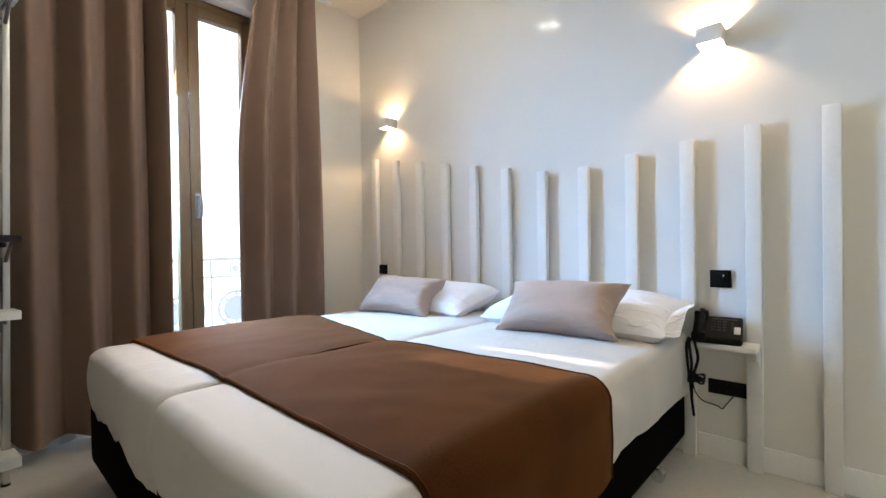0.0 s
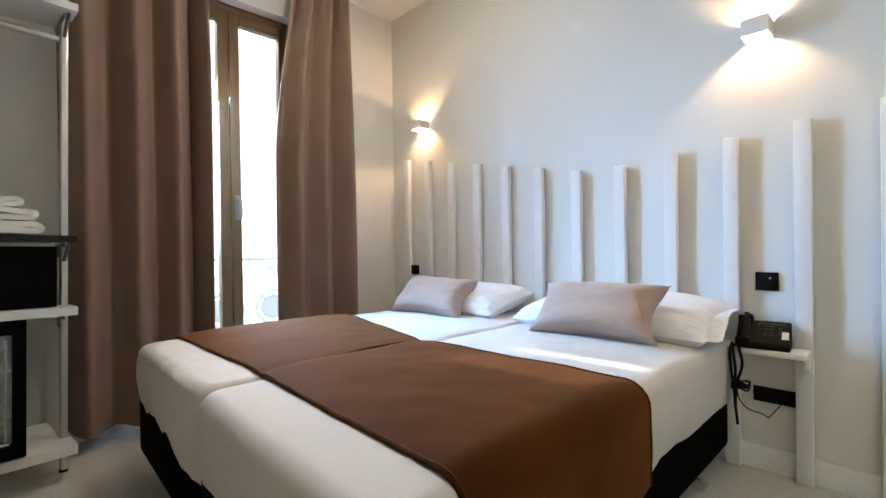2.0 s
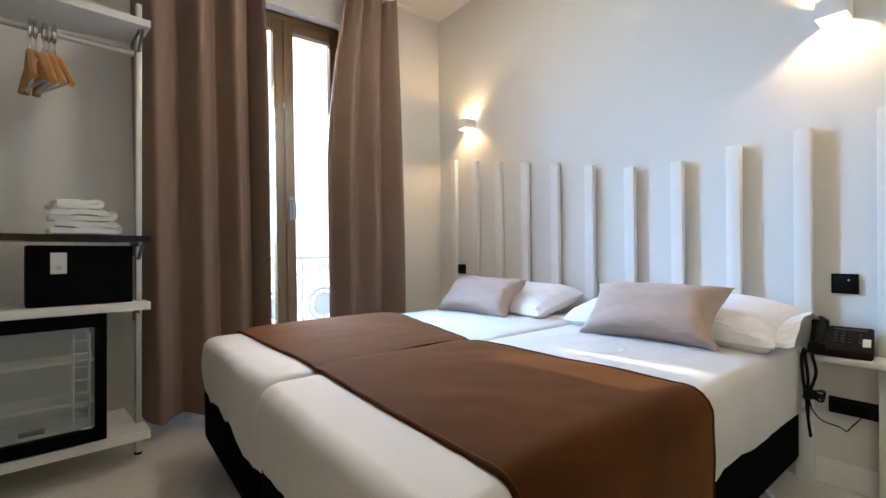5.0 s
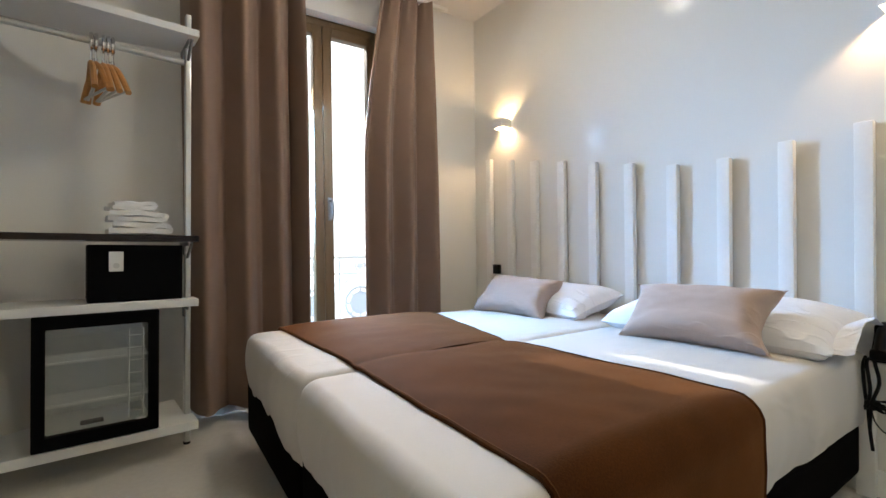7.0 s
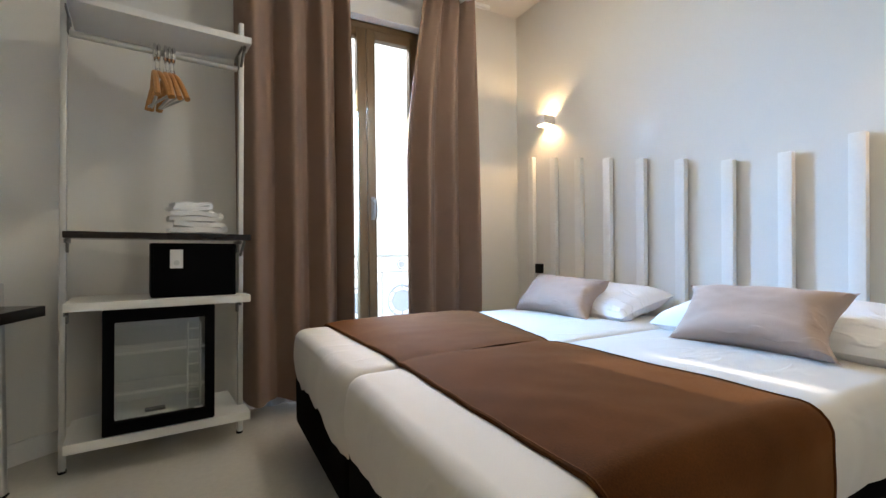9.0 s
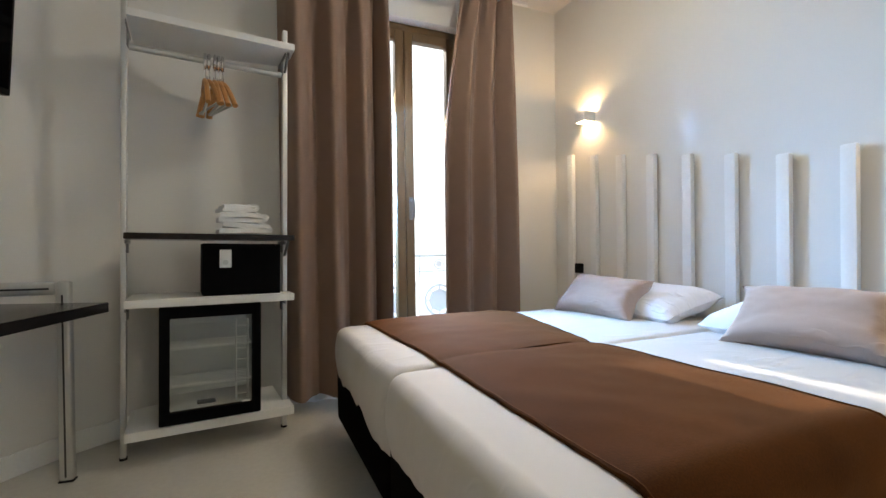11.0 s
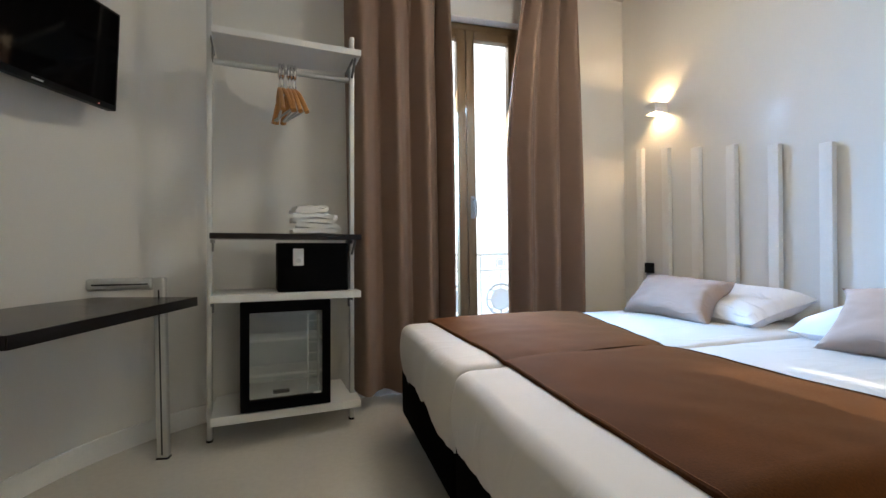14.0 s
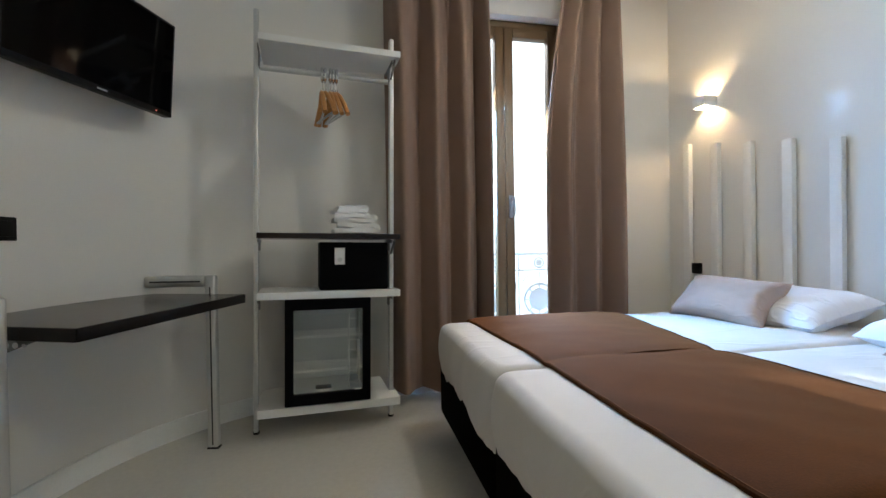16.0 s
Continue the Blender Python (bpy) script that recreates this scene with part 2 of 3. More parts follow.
def thing(name, label, category, m=None, group="", kind=""):
    ob = new(name)
    ob.empty_display_size = 0.05
    if m is not None:
        ob.matrix_world = m
    return tagged(ob, label, category, group, kind)


def structure(name, bm, material, label, category):
    return tagged(mesh_ob(name, bm, material), label, category, kind="structure")


# ---- the room ----
XW, YW, ZC = 2.354, 3.071, 2.82        # bed wall, window wall, ceiling
CX, CY, CR = 0.091, 1.787, 1.284       # the rounded corner between the window wall and the wall of the screen
XL, YB = CX - CR, -1.7
WX0, WX1, WZ1 = 0.64, 1.54, 2.545      # opening of the balcony door


def arc(r, a0=90.0, a1=180.0, n=28):
    return [(CX + r * math.cos(radians(a0 + (a1 - a0) * i / n)), CY + r * math.sin(radians(a0 + (a1 - a0) * i / n))) for i in range(n + 1)]


structure("floor", box(XL - 0.2, YB - 0.2, -0.12, XW + 0.2, YW + 0.23, 0.0), FLOOR, "pale grey glossy resin floor", "floor")
structure("ceiling", box(XL - 0.2, YB - 0.2, ZC, XW + 0.2, YW + 0.23, ZC + 0.12), CEIL, "smooth white painted ceiling", "ceiling")
structure("wall_east", box(XW, YB - 0.15, 0, XW + 0.15, YW + 0.2, ZC), WALL, "white satin painted wall behind the bed", "wall")
structure("wall_south", box(XL - 0.15, YB - 0.15, 0, XW, YB, ZC), WALL2, "plain white painted wall", "wall")
structure("wall_north", join(box(CX, YW, 0, WX0, YW + 0.2, ZC), box(WX1, YW, 0, XW, YW + 0.2, ZC), box(WX0, YW, WZ1, WX1, YW + 0.2, ZC)),
          WALL2, "white painted wall with the balcony door opening", "wall")
curve_out = arc(CR + 0.15)
structure("wall_west", prism(arc(CR) + [(XL, YB), (XL - 0.15, YB)] + curve_out[::-1], 0, ZC), WALL2,
          "white painted wall that bends round into the window wall", "wall")
skirt_h = 0.10
structure("baseboard", prism(arc(CR - 0.001) + [(XL + 0.001, YB), (XL + 0.014, YB)] + arc(CR - 0.014)[::-1], 0, skirt_h, 0.002), SKIRT,
          "white painted skirting board along the bent wall", "baseboard")
structure("baseboard_east", box(XW - 0.013, YB, 0, XW - 0.001, YW - 0.001, skirt_h, 0.002), SKIRT, "white painted skirting board under the bed wall", "baseboard")
structure("baseboard_north", box(WX1 + 0.02, YW - 0.013, 0, XW - 0.015, YW - 0.001, skirt_h, 0.002), SKIRT, "white painted skirting board on the window wall", "baseboard")

# balcony door
door = thing("window_1", "bronze brown double balcony door with tall panes", "window", kind="structure")
FY0, FY1 = YW + 0.07, YW + 0.135
part("window_frame", join(box(WX0 + 0.002, FY0 + 0.01, 0, WX0 + 0.05, FY1 + 0.02, WZ1 - 0.002, 0.004), box(WX1 - 0.05, FY0 + 0.01, 0, WX1 - 0.002, FY1 + 0.02, WZ1 - 0.002, 0.004),
                          box(WX0 + 0.05, FY0 + 0.01, WZ1 - 0.05, WX1 - 0.05, FY1 + 0.02, WZ1 - 0.002, 0.004)), BRONZE, door)
MID = 1.090
for a, b, side in ((WX0 + 0.053, MID - 0.002, 0), (MID + 0.002, WX1 - 0.053, 1)):
    z0, z1, w = 0.03, WZ1 - 0.053, 0.064
    leaf = part("sash", join(box(a, FY0, z0, a + w, FY1, z1, 0.006), box(b - w, FY0, z0, b, FY1, z1, 0.006),
                             box(a + w, FY0, z1 - w, b - w, FY1, z1, 0.006), box(a + w, FY0, z0, b - w, FY1, z0 + 0.11, 0.006)), BRONZE, door)
    pane = part("pane", box(a + w - 0.008, FY0 + 0.028, z0 + 0.10, b - w + 0.008, FY0 + 0.034, z1 - w + 0.008), GLASS, leaf, "clear glass pane")
    pane.visible_shadow = False
    if side:
        hx = a + 0.034
        part("handle", join(box(hx - 0.014, FY0 - 0.010, 1.15, hx + 0.014, FY0 - 0.0005, 1.31, 0.004), rod((hx, FY0 - 0.010, 1.285), (hx, FY0 - 0.05, 1.285), 0.009),
                            tube(smooth_path([(hx, FY0 - 0.05, 1.292), (hx + 0.004, FY0 - 0.058, 1.25), (hx + 0.006, FY0 - 0.055, 1.20), (hx + 0.006, FY0 - 0.052, 1.16)], 5), 0.0095, 10)),
             GREYMETAL, leaf, "grey metal lever handle")
part("sill", box(WX0 + 0.002, YW + 0.002, 0.001, WX1 - 0.002, YW + 0.19, 0.028, 0.004), STONE, door)

# outside: balcony, railing, glowing panel in place of the street front
structure("balcony_floor", box(WX0 - 0.7, YW + 0.235, -0.14, WX1 + 0.7, YW + 0.95, -0.02, 0.01), STONE, "pale stone balcony slab", "balcony")
structure("ground", box(-60, YW + 1.0, -9.2, 60, 400, -9.0), STONE, "grey paved street far below the balcony", "street")
structure("outer_wall", join(box(-8, YW + 0.201, -9, WX0 - 0.002, YW + 0.35, 7), box(WX1 + 0.002, YW + 0.201, -9, 10, YW + 0.35, 7), box(WX0 - 0.002, YW + 0.201, 2.95, WX1 + 0.002, YW + 0.35, 7),
                             box(WX0 - 0.002, YW + 0.201, -9, WX1 + 0.002, YW + 0.35, -0.15)), RENDERED, "cream rendered outer wall of the building", "wall")
rail = thing("balcony_railing", "pale iron balcony railing with scroll rosettes", "railing")
RY = YW + 0.86
part("top_rail", box(WX0 - 0.6, RY - 0.02, 0.86, WX1 + 0.6, RY + 0.02, 0.885, 0.004), IRON, rail)
part("mid_rail", box(WX0 - 0.6, RY - 0.012, 0.72, WX1 + 0.6, RY + 0.012, 0.735, 0.003), IRON, rail)
part("bottom_rail", box(WX0 - 0.6, RY - 0.012, 0.10, WX1 + 0.6, RY + 0.012, 0.115, 0.003), IRON, rail)


def ring(cx, cz, r, y, tr):
    return tube([(cx + r * math.cos(k * math.tau / 24), y, cz + r * math.sin(k * math.tau / 24)) for k in range(24)], tr, 6, True)


for k in range(6):
    cx = 0.12 + 0.39 * k
    part("rosette", join(ring(cx, 0.46, 0.14, RY, 0.013), ring(cx, 0.46, 0.092, RY, 0.013), rod((cx, RY - 0.005, 0.46), (cx, RY + 0.005, 0.46), 0.084, 24),
                         *[rod((cx + 0.09 * math.cos(a), RY, 0.46 + 0.09 * math.sin(a)), (cx + 0.138 * math.cos(a), RY, 0.46 + 0.138 * math.sin(a)), 0.011, 8) for a in [i * math.tau / 8 for i in range(8)]]), IRON, rail)
    part("small_ring", join(ring(cx, 0.793, 0.045, RY, 0.009), rod((cx, RY - 0.004, 0.793), (cx, RY + 0.004, 0.793), 0.030, 20)), IRON, rail)
    part("baluster", join(rod((cx + 0.195, RY, -0.02), (cx + 0.195, RY, 0.86), 0.008, 8), rod((cx, RY, 0.6), (cx, RY, 0.72), 0.006, 6), rod((cx, RY, 0.115), (cx, RY, 0.32), 0.006, 6)), IRON, rail)
    part("scroll", join(*[tube(smooth_path([(cx + s * 0.02, RY, 0.70), (cx + s * 0.10, RY, 0.68), (cx + s * 0.16, RY, 0.62), (cx + s * 0.17, RY, 0.56), (cx + s * 0.14, RY, 0.55)], 5), 0.006, 6) for s in (-1, 1)]), IRON, rail)
# plain glowing panel in place of the street front; its top edge limits the sun
structure("backdrop", box(-14, YW + 9.0, -9, 16, YW + 9.3, 8.63), BACKDROP_GLOW, "glowing white panel in place of the houses across the street", "backdrop")

# ---- headboard of upright battens ----
batten_tops = (1.637, 1.591, 1.545, 1.503, 1.455, 1.410, 1.363, 1.356, 1.386, 1.409, 1.436, 1.462)
for i, top in enumerate(batten_tops):
    y1 = 2.879 - 0.2446 * i
    b = mesh_ob("headboard_batten", box(2.307, y1 - 0.055, 0.001, XW - 0.0135, y1, top, 0.003), BARPAINT)
    tagged(b, "white lacquered upright wooden batten on the wall", "headboard", "battens of the headboard")

# ---- beds ----


def wob(x, y, z, f, seed=0.0):
    return noise.noise(Vector((x * f + seed, y * f - seed * 0.7, z * f + 3.1)))


def mattress_bm(x0, x1, y0, y1, zt, hem, seed):
    """A mattress in a fitted sheet: crowned top, soft bulging sides, uneven hem."""
    bm = bmesh.new()
    r = 0.036
    # section from the hem up to the top, as (distance inwards, height)
    prof = []
    for k in range(9):
        prof.append((0.0, hem + (zt - r - hem) * k / 8))
    for k in range(1, 7):
        a = k / 6 * math.pi / 2
        prof.append((r - r * math.cos(a), zt - r + r * math.sin(a)))
    cx, cy = (x0 + x1) / 2, (y0 + y1) / 2
    loops = []
    rc = 0.055

    def rounded(ins):
        pts = []
        ax0, ax1, ay0, ay1 = x0 + ins, x1 - ins, y0 + ins, y1 - ins
        rr = max(rc - ins * 0.6, 0.02)
        for (ccx, ccy, a0) in ((ax1 - rr, ay1 - rr, 0), (ax0 + rr, ay1 - rr, 90), (ax0 + rr, ay0 + rr, 180), (ax1 - rr, ay0 + rr, 270)):
            for k in range(7):
                a = radians(a0 + 15 * k)
                pts.append((ccx + rr * math.cos(a), ccy + rr * math.sin(a)))
        dense = []
        for p, q in zip(pts, pts[1:] + pts[:1]):
            d = math.hypot(q[0] - p[0], q[1] - p[1])
            n = 1 if d < 0.05 else (40 if abs(q[0] - p[0]) > abs(q[1] - p[1]) else 24)
            for k in range(n):
                dense.append((p[0] + (q[0] - p[0]) * k / n, p[1] + (q[1] - p[1]) * k / n))
        return dense
    for ins, z in prof:
        base = rounded(ins)
        loop = []
        for x, y in base:
            t = (z - hem) / (zt - hem)
            zz = z
            if t < 0.9:
                zz = z + (1 - t) * 0.028 * wob(x, y, 0, 2.3, seed)
            d = Vector((x - cx, y - cy, 0)).normalized()
            bulge = 0.024 * math.sin(math.pi * min(1, t)) + 0.010 * wob(x, y, z, 4.0, seed) + 0.006 * wob(x * 3, y * 3, z * 0.6, 5, seed) - 0.012 * max(0.0, wob(x * 5, y * 5, z * 0.8, 2.2, seed + 20) - 0.15)
            loop.append(bm.verts.new((x + d.x * bulge, y + d.y * bulge, zz)))
        loops.append(loop)
    for a, b in zip(loops, loops[1:]):
        n = len(a)
        for k in range(n):
            bm.faces.new((a[k], a[(k + 1) % n], b[(k + 1) % n], b[k]))
    # the top: rings that shrink to the middle
    prev = loops[-1]
    for k in range(1, 15):
        f = 1 - k / 15
        loop = []
        for v in loops[-1]:
            x, y = cx + (v.co.x - cx) * f, cy + (v.co.y - cy) * f
            crown = 0.012 * (1 - f * f)
            loop.append(bm.verts.new((x, y, zt + crown + 0.004 * wob(x, y, 0, 5, seed) + 0.004 * max(0.0, wob(x * 1.0 + y, y * 4 - x, 0, 5, seed) - 0.1))))
        n = len(prev)
        for j in range(n):
            bm.faces.new((prev[j], prev[(j + 1) % n], loop[(j + 1) % n], loop[j]))
        prev = loop
    bm.faces.new(prev)
    bm.faces.new(loops[0][::-1])
    return bm


def sheet_bm(pts_of, nu, nv, thick):
    bm = bmesh.new()
    vs = [[bm.verts.new(pts_of(i / nu, j / nv)) for j in range(nv + 1)] for i in range(nu + 1)]
    for i in range(nu):
        for j in range(nv):
            bm.faces.new((vs[i][j], vs[i + 1][j], vs[i + 1][j + 1], vs[i][j + 1]))
    bmesh.ops.recalc_face_normals(bm, faces=bm.faces[:])
    if thick:
        bmesh.ops.solidify(bm, geom=bm.faces[:], thickness=thick)
    return bm


ZT = 0.560
BEDS = ((0.455, 0.640, 1.518, 4.0, "single bed with white sheet beside the phone shelf"), (0.462, 1.526, 2.425, 9.0, "single bed with white sheet beside the balcony door"))
for fx, y0, y1, seed, text in BEDS:
    bed = thing("bed", text, "bed", pose(1.37, (y0 + y1) / 2, 0), "two beds pushed together")
    inv = bed.matrix_world.inverted()

    def bed_part(name, bm, material, label=""):
        ob = part(name, bm, material, bed, label)
        ob.matrix_parent_inverse = inv
        return ob
    bed_part("divan_base", box(fx - 0.005, y0 + 0.015, 0.085, 2.285, y1 + (0.01 if y1 > 2 else -0.006), 0.345, 0.03, 3), BASEFAB, "black cloth divan base")
    bed_part("mattress", mattress_bm(fx, 2.295, y0, y1, ZT, 0.30 if y0 < 1 else 0.285, seed), LINEN, "mattress under a smooth white sheet")
    for lx in (fx + 0.14, 1.98):
        for ly in (y0 + 0.045, y1 - 0.07):
            bed_part("caster", join(rod((lx, ly, 0.04), (lx, ly, 0.09), 0.012, 12), rod((lx - 0.014, ly - 0.002, 0.027), (lx + 0.014, ly - 0.002, 0.027), 0.026, 18),
                                    box(lx - 0.017, ly - 0.012, 0.03, lx + 0.017, ly + 0.012, 0.056, 0.004)), CHROME, "chrome caster")


def runner(y_seam, y_side, x0, x1, x0b, x1b, drop, seed):
    """A folded suede throw laid over the foot half, hanging over the outer side."""
    top = abs(y_side - y_seam)
    sg = 1 if y_side > y_seam else -1
    r = 0.05
    total = top + drop

    def at(u, v):
        s = v * total
        flat = top - r
        if s < flat:
            y, z = s, ZT
        elif s < flat + r * math.pi / 2:
            a = (s - flat) / r
            y, z = flat + r * math.sin(a), ZT - r + r * math.cos(a)
        else:
            y, z = top, ZT - r - (s - flat - r * math.pi / 2)
        f = min(1, s / top)
        xa, xb = x0 + (x0b - x0) * f, x1 + (x1b - x1) * f
        if s > top:
            xa -= 0.03 * (s - top) / drop
        x = xa + (xb - xa) * u
        out = 0.014
        edge = min(u, 1 - u)
        puff = 0.014 * (1 - math.exp(-edge * 14)) - 0.006 * math.exp(-((s) / 0.03) ** 2)
        n = 0.006 * wob(x, y, z, 4, seed) + 0.003 * wob(x, y, z, 11, seed)
        if s <= flat:
            z += out + puff + n
        else:
            a = min(1, (s - flat) / (r * math.pi / 2))
            z += (out + puff + n) * (1 - a)
            y += (out + puff * 0.6 + n) * a
        return (x + 0.006 * wob(0, y, z, 3, seed + u), y_seam + sg * y, z)
    return at


for args, text in (((1.522, 0.628, 0.630, 1.300, 0.615, 1.355, 0.25, 1.0), "chocolate brown suede throw folded over the bed foot"),
                   ((1.526, 2.437, 0.640, 1.300, 0.600, 1.480, 0.22, 5.0), "chestnut brown suede throw lying over the bed foot")):
    at = runner(*args)
    throw = thing("bed_throw", text, "blanket", None, "brown throws on the beds")
    part("cloth", sheet_bm(at, 36, 60, 0.011), BROWN, throw)
    for u in (0.006, 0.994):
        part("hem", tube([at(u, j / 60) for j in range(61)], 0.0048, 6), BROWN, throw, "stitched suede hem")


def pillow_bm(w, h, t, seed, pinch=0.06, crease=0.016):
    """A stuffed pillow with pinched corners and a seam round its rim; w along x, h along y."""
    bm = bmesh.new()
    nu, nv = 36, 26
    def side(sign):
        rows = []
        for i in range(nu + 1):
            row = []
            for j in range(nv + 1):
                u, v = 2 * i / nu - 1, 2 * j / nv - 1
                prof = max(0.0, (1 - abs(u) ** 3.2)) ** 0.5 * max(0.0, (1 - abs(v) ** 3.0)) ** 0.5
                sx = 1 - pinch * (abs(u) ** 3) * (1 - v * v) * 0.8
                sy = 1 - pinch * (abs(v) ** 3) * (1 - u * u) * 0.8
                x, y = u * w / 2 * sx, v * h / 2 * sy
                corner = (abs(u) * abs(v)) ** 3
                z = sign * (t / 2) * prof ** 0.9
                fold = crease * wob(u * 1.5, v * 1.5, sign, 1.2, seed) * (1 - 0.3 * prof) + 0.15 * crease * wob(u * 4, v * 5, sign, 1.7, seed + 3) - 0.010 * max(0, math.sin(9 * math.atan2(v, u) + seed)) * (abs(u) * abs(v)) ** 0.8
                z += fold * min(1, prof * 3)
                z += 0.02 * corner * wob(u, v, 0, 2, seed + 8)
                row.append((x, y, z))
            rows.append(row)
        return rows
    top, bot = side(1), side(-1)
    vt = [[bm.verts.new(p) for p in r] for r in top]
    vb = [[(vt[i][j] if i in (0, nu) or j in (0, nv) else bm.verts.new(bot[i][j])) for j in range(nv + 1)] for i in range(nu + 1)]
    for i in range(nu):
        for j in range(nv):
            bm.faces.new((vt[i][j], vt[i + 1][j], vt[i + 1][j + 1], vt[i][j + 1]))
            bm.faces.new((vb[i][j], vb[i][j + 1], vb[i + 1][j + 1], vb[i + 1][j]))
    return bm


def laid(name, bm, material, label, category, centre, along, lean, roll=0.0, group=""):
    """Pillow: its width runs along the heading, its height leans back by lean degrees from lying flat."""
    ob = mesh_ob(name, bm, material)
    ob.matrix_world = Matrix.Translation(centre) @ pose(0, 0, 0, 0, 0, along) @ pose(0, 0, 0, lean, 0, 0) @ pose(0, 0, 0, 0, 0, roll)
    return tagged(ob, label, category, group)


def flap_bm(seed, w=0.36):
    def at(u, v):
        y = (v - 0.5) * w * (1 - 0.12 * u)
        open_up = 0.05 * (1 - (2 * v - 1) ** 2) * (0.4 + 0.9 * u)
        return (0.40 + 0.085 * u + 0.012 * wob(u, v * 4, 0, 1.4, seed), y, open_up + 0.022 * u * wob(u, v * 3, 0, 1.8, seed) - 0.01)
    return sheet_bm(at, 10, 24, 0.003)


near_pillow = laid("pillow", pillow_bm(0.88, 0.42, 0.18, 2.0), PILLOW, "plump white cotton pillow leaning on the battens", "pillow", (2.11, 1.075, 0.635), -90, 12, 0, "white pillows")
part("pillowcase_flap", flap_bm(3.3), PILLOW, near_pillow, "open crumpled end of the pillowcase")
laid("pillow", pillow_bm(0.80, 0.42, 0.18, 6.0), PILLOW, "plump white cotton pillow near the corner", "pillow", (2.10, 2.06, 0.632), -90, 12, 0, "white pillows")
laid("cushion", pillow_bm(0.57, 0.285, 0.17, 12.0, 0.26, 0.018), CUSHION, "taupe cloth cushion propped against a white pillow", "cushion", (1.88, 1.055, 0.676), -88, 48, 2, "taupe cushions")
laid("cushion", pillow_bm(0.53, 0.285, 0.165, 17.0, 0.26, 0.018), CUSHION, "pale taupe cushion propped against a white pillow", "cushion", (1.865, 2.07, 0.664), -80, 46, -2, "taupe cushions")

# ---- curtains ----


def curtain_bm(x0, x1, y, z0, z1, ridges, amp, seed, pinch, turn):
    """A hanging cloth whose folds come forward at the given places along x."""
    knots = [(ridges[0] * 2 - ridges[1], -1)] + [(x, i) for i, x in enumerate(ridges)] + [(ridges[-1] * 2 - ridges[-2], len(ridges))]

    def count(x):
        for (a, i), (b, j) in zip(knots, knots[1:]):
            if x <= b or j == len(ridges):
                return i + (x - a) / (b - a)

    def at(u, v):
        z = z0 + (z1 - z0) * v
        top = max(0.0, (v - 0.55) / 0.45)
        x = x0 + (x1 - x0) * u
        n = count(x + 0.010 * wob(u * 3, v * 1.2, 0, 1.3, seed))
        ph = n * math.tau
        k = amp * (0.85 + 0.35 * wob(round(n) * 1.7, v * 0.5, 0, 1.0, seed)) * (1 - 0.35 * top ** 3)
        # narrow fronts and wide hollows, leaning a little to one side
        yy = y - k * (math.cos(ph) + 0.28 * math.cos(2 * ph + 0.5) + 0.10 * math.cos(3 * ph)) + 0.008 * wob(u * 6, v * 2, 1, 1.2, seed)
        back = max(0.0, ((u if turn > 0 else 1 - u) - 0.93) / 0.07)
        yy += back ** 1.3 * (3.050 - y)
        # gathers under the heading tape
        g = max(0.0, (v - 0.84) / 0.16)
        yy += 0.024 * g ** 1.2 * math.sin(3 * ph + seed)
        a0, a1 = pinch[0] * top ** 1.5, pinch[1] * top ** 1.5
        return (x + a0 * (1 - u) - a1 * u + 0.22 * k * math.sin(ph), yy, z)
    return sheet_bm(at, 200, 60, 0.004)


LEFT, RIGHT = (0.335, 0.540, 0.720, 0.875), (1.235, 1.410, 1.600, 1.790)      # fold fronts of the two curtains
lined = thing("curtain", "taupe floor-length curtain, drawn half open, beside the shelf", "curtain", pose(0.56, 2.82, 0), "curtains of the balcony door")
c1 = part("cloth", curtain_bm(0.250, 0.872, 2.87, 0.075, 2.70, LEFT, 0.082, 1.3, (0.0, 0.0), -1), CURTAIN, lined)
c1.matrix_parent_inverse = lined.matrix_world.inverted()
lin = part("lining", curtain_bm(0.27, 0.875, 2.985, 0.012, 2.66, (0.30, 0.42, 0.54, 0.66, 0.78, 0.90), 0.015, 4.4, (0.0, 0.0), -1), SHEER, lined, "white inner lining that shows under the hem")
lin.matrix_parent_inverse = lined.matrix_world.inverted()
lined2 = thing("curtain", "taupe floor-length curtain, drawn half open, beside the bed", "curtain", pose(1.5, 2.82, 0), "curtains of the balcony door")
c2 = part("cloth", curtain_bm(1.232, 1.880, 2.87, 0.045, 2.70, RIGHT, 0.080, 2.9, (0.17, 0.05), 1), CURTAIN, lined2)
c2.matrix_parent_inverse = lined2.matrix_world.inverted()
pole = thing("curtain_rail", "white curtain rail under the ceiling", "curtain rail")
part("rail", box(0.15, 2.855, 2.70, 1.95, 2.885, 2.725, 0.004), WHITELAM, pole)
for xx in (0.3, 1.05, 1.8):
    part("bracket", box(xx - 0.01, 2.8855, 2.705, xx + 0.01, YW - 0.001, 2.72, 0.003), WHITELAM, pole)

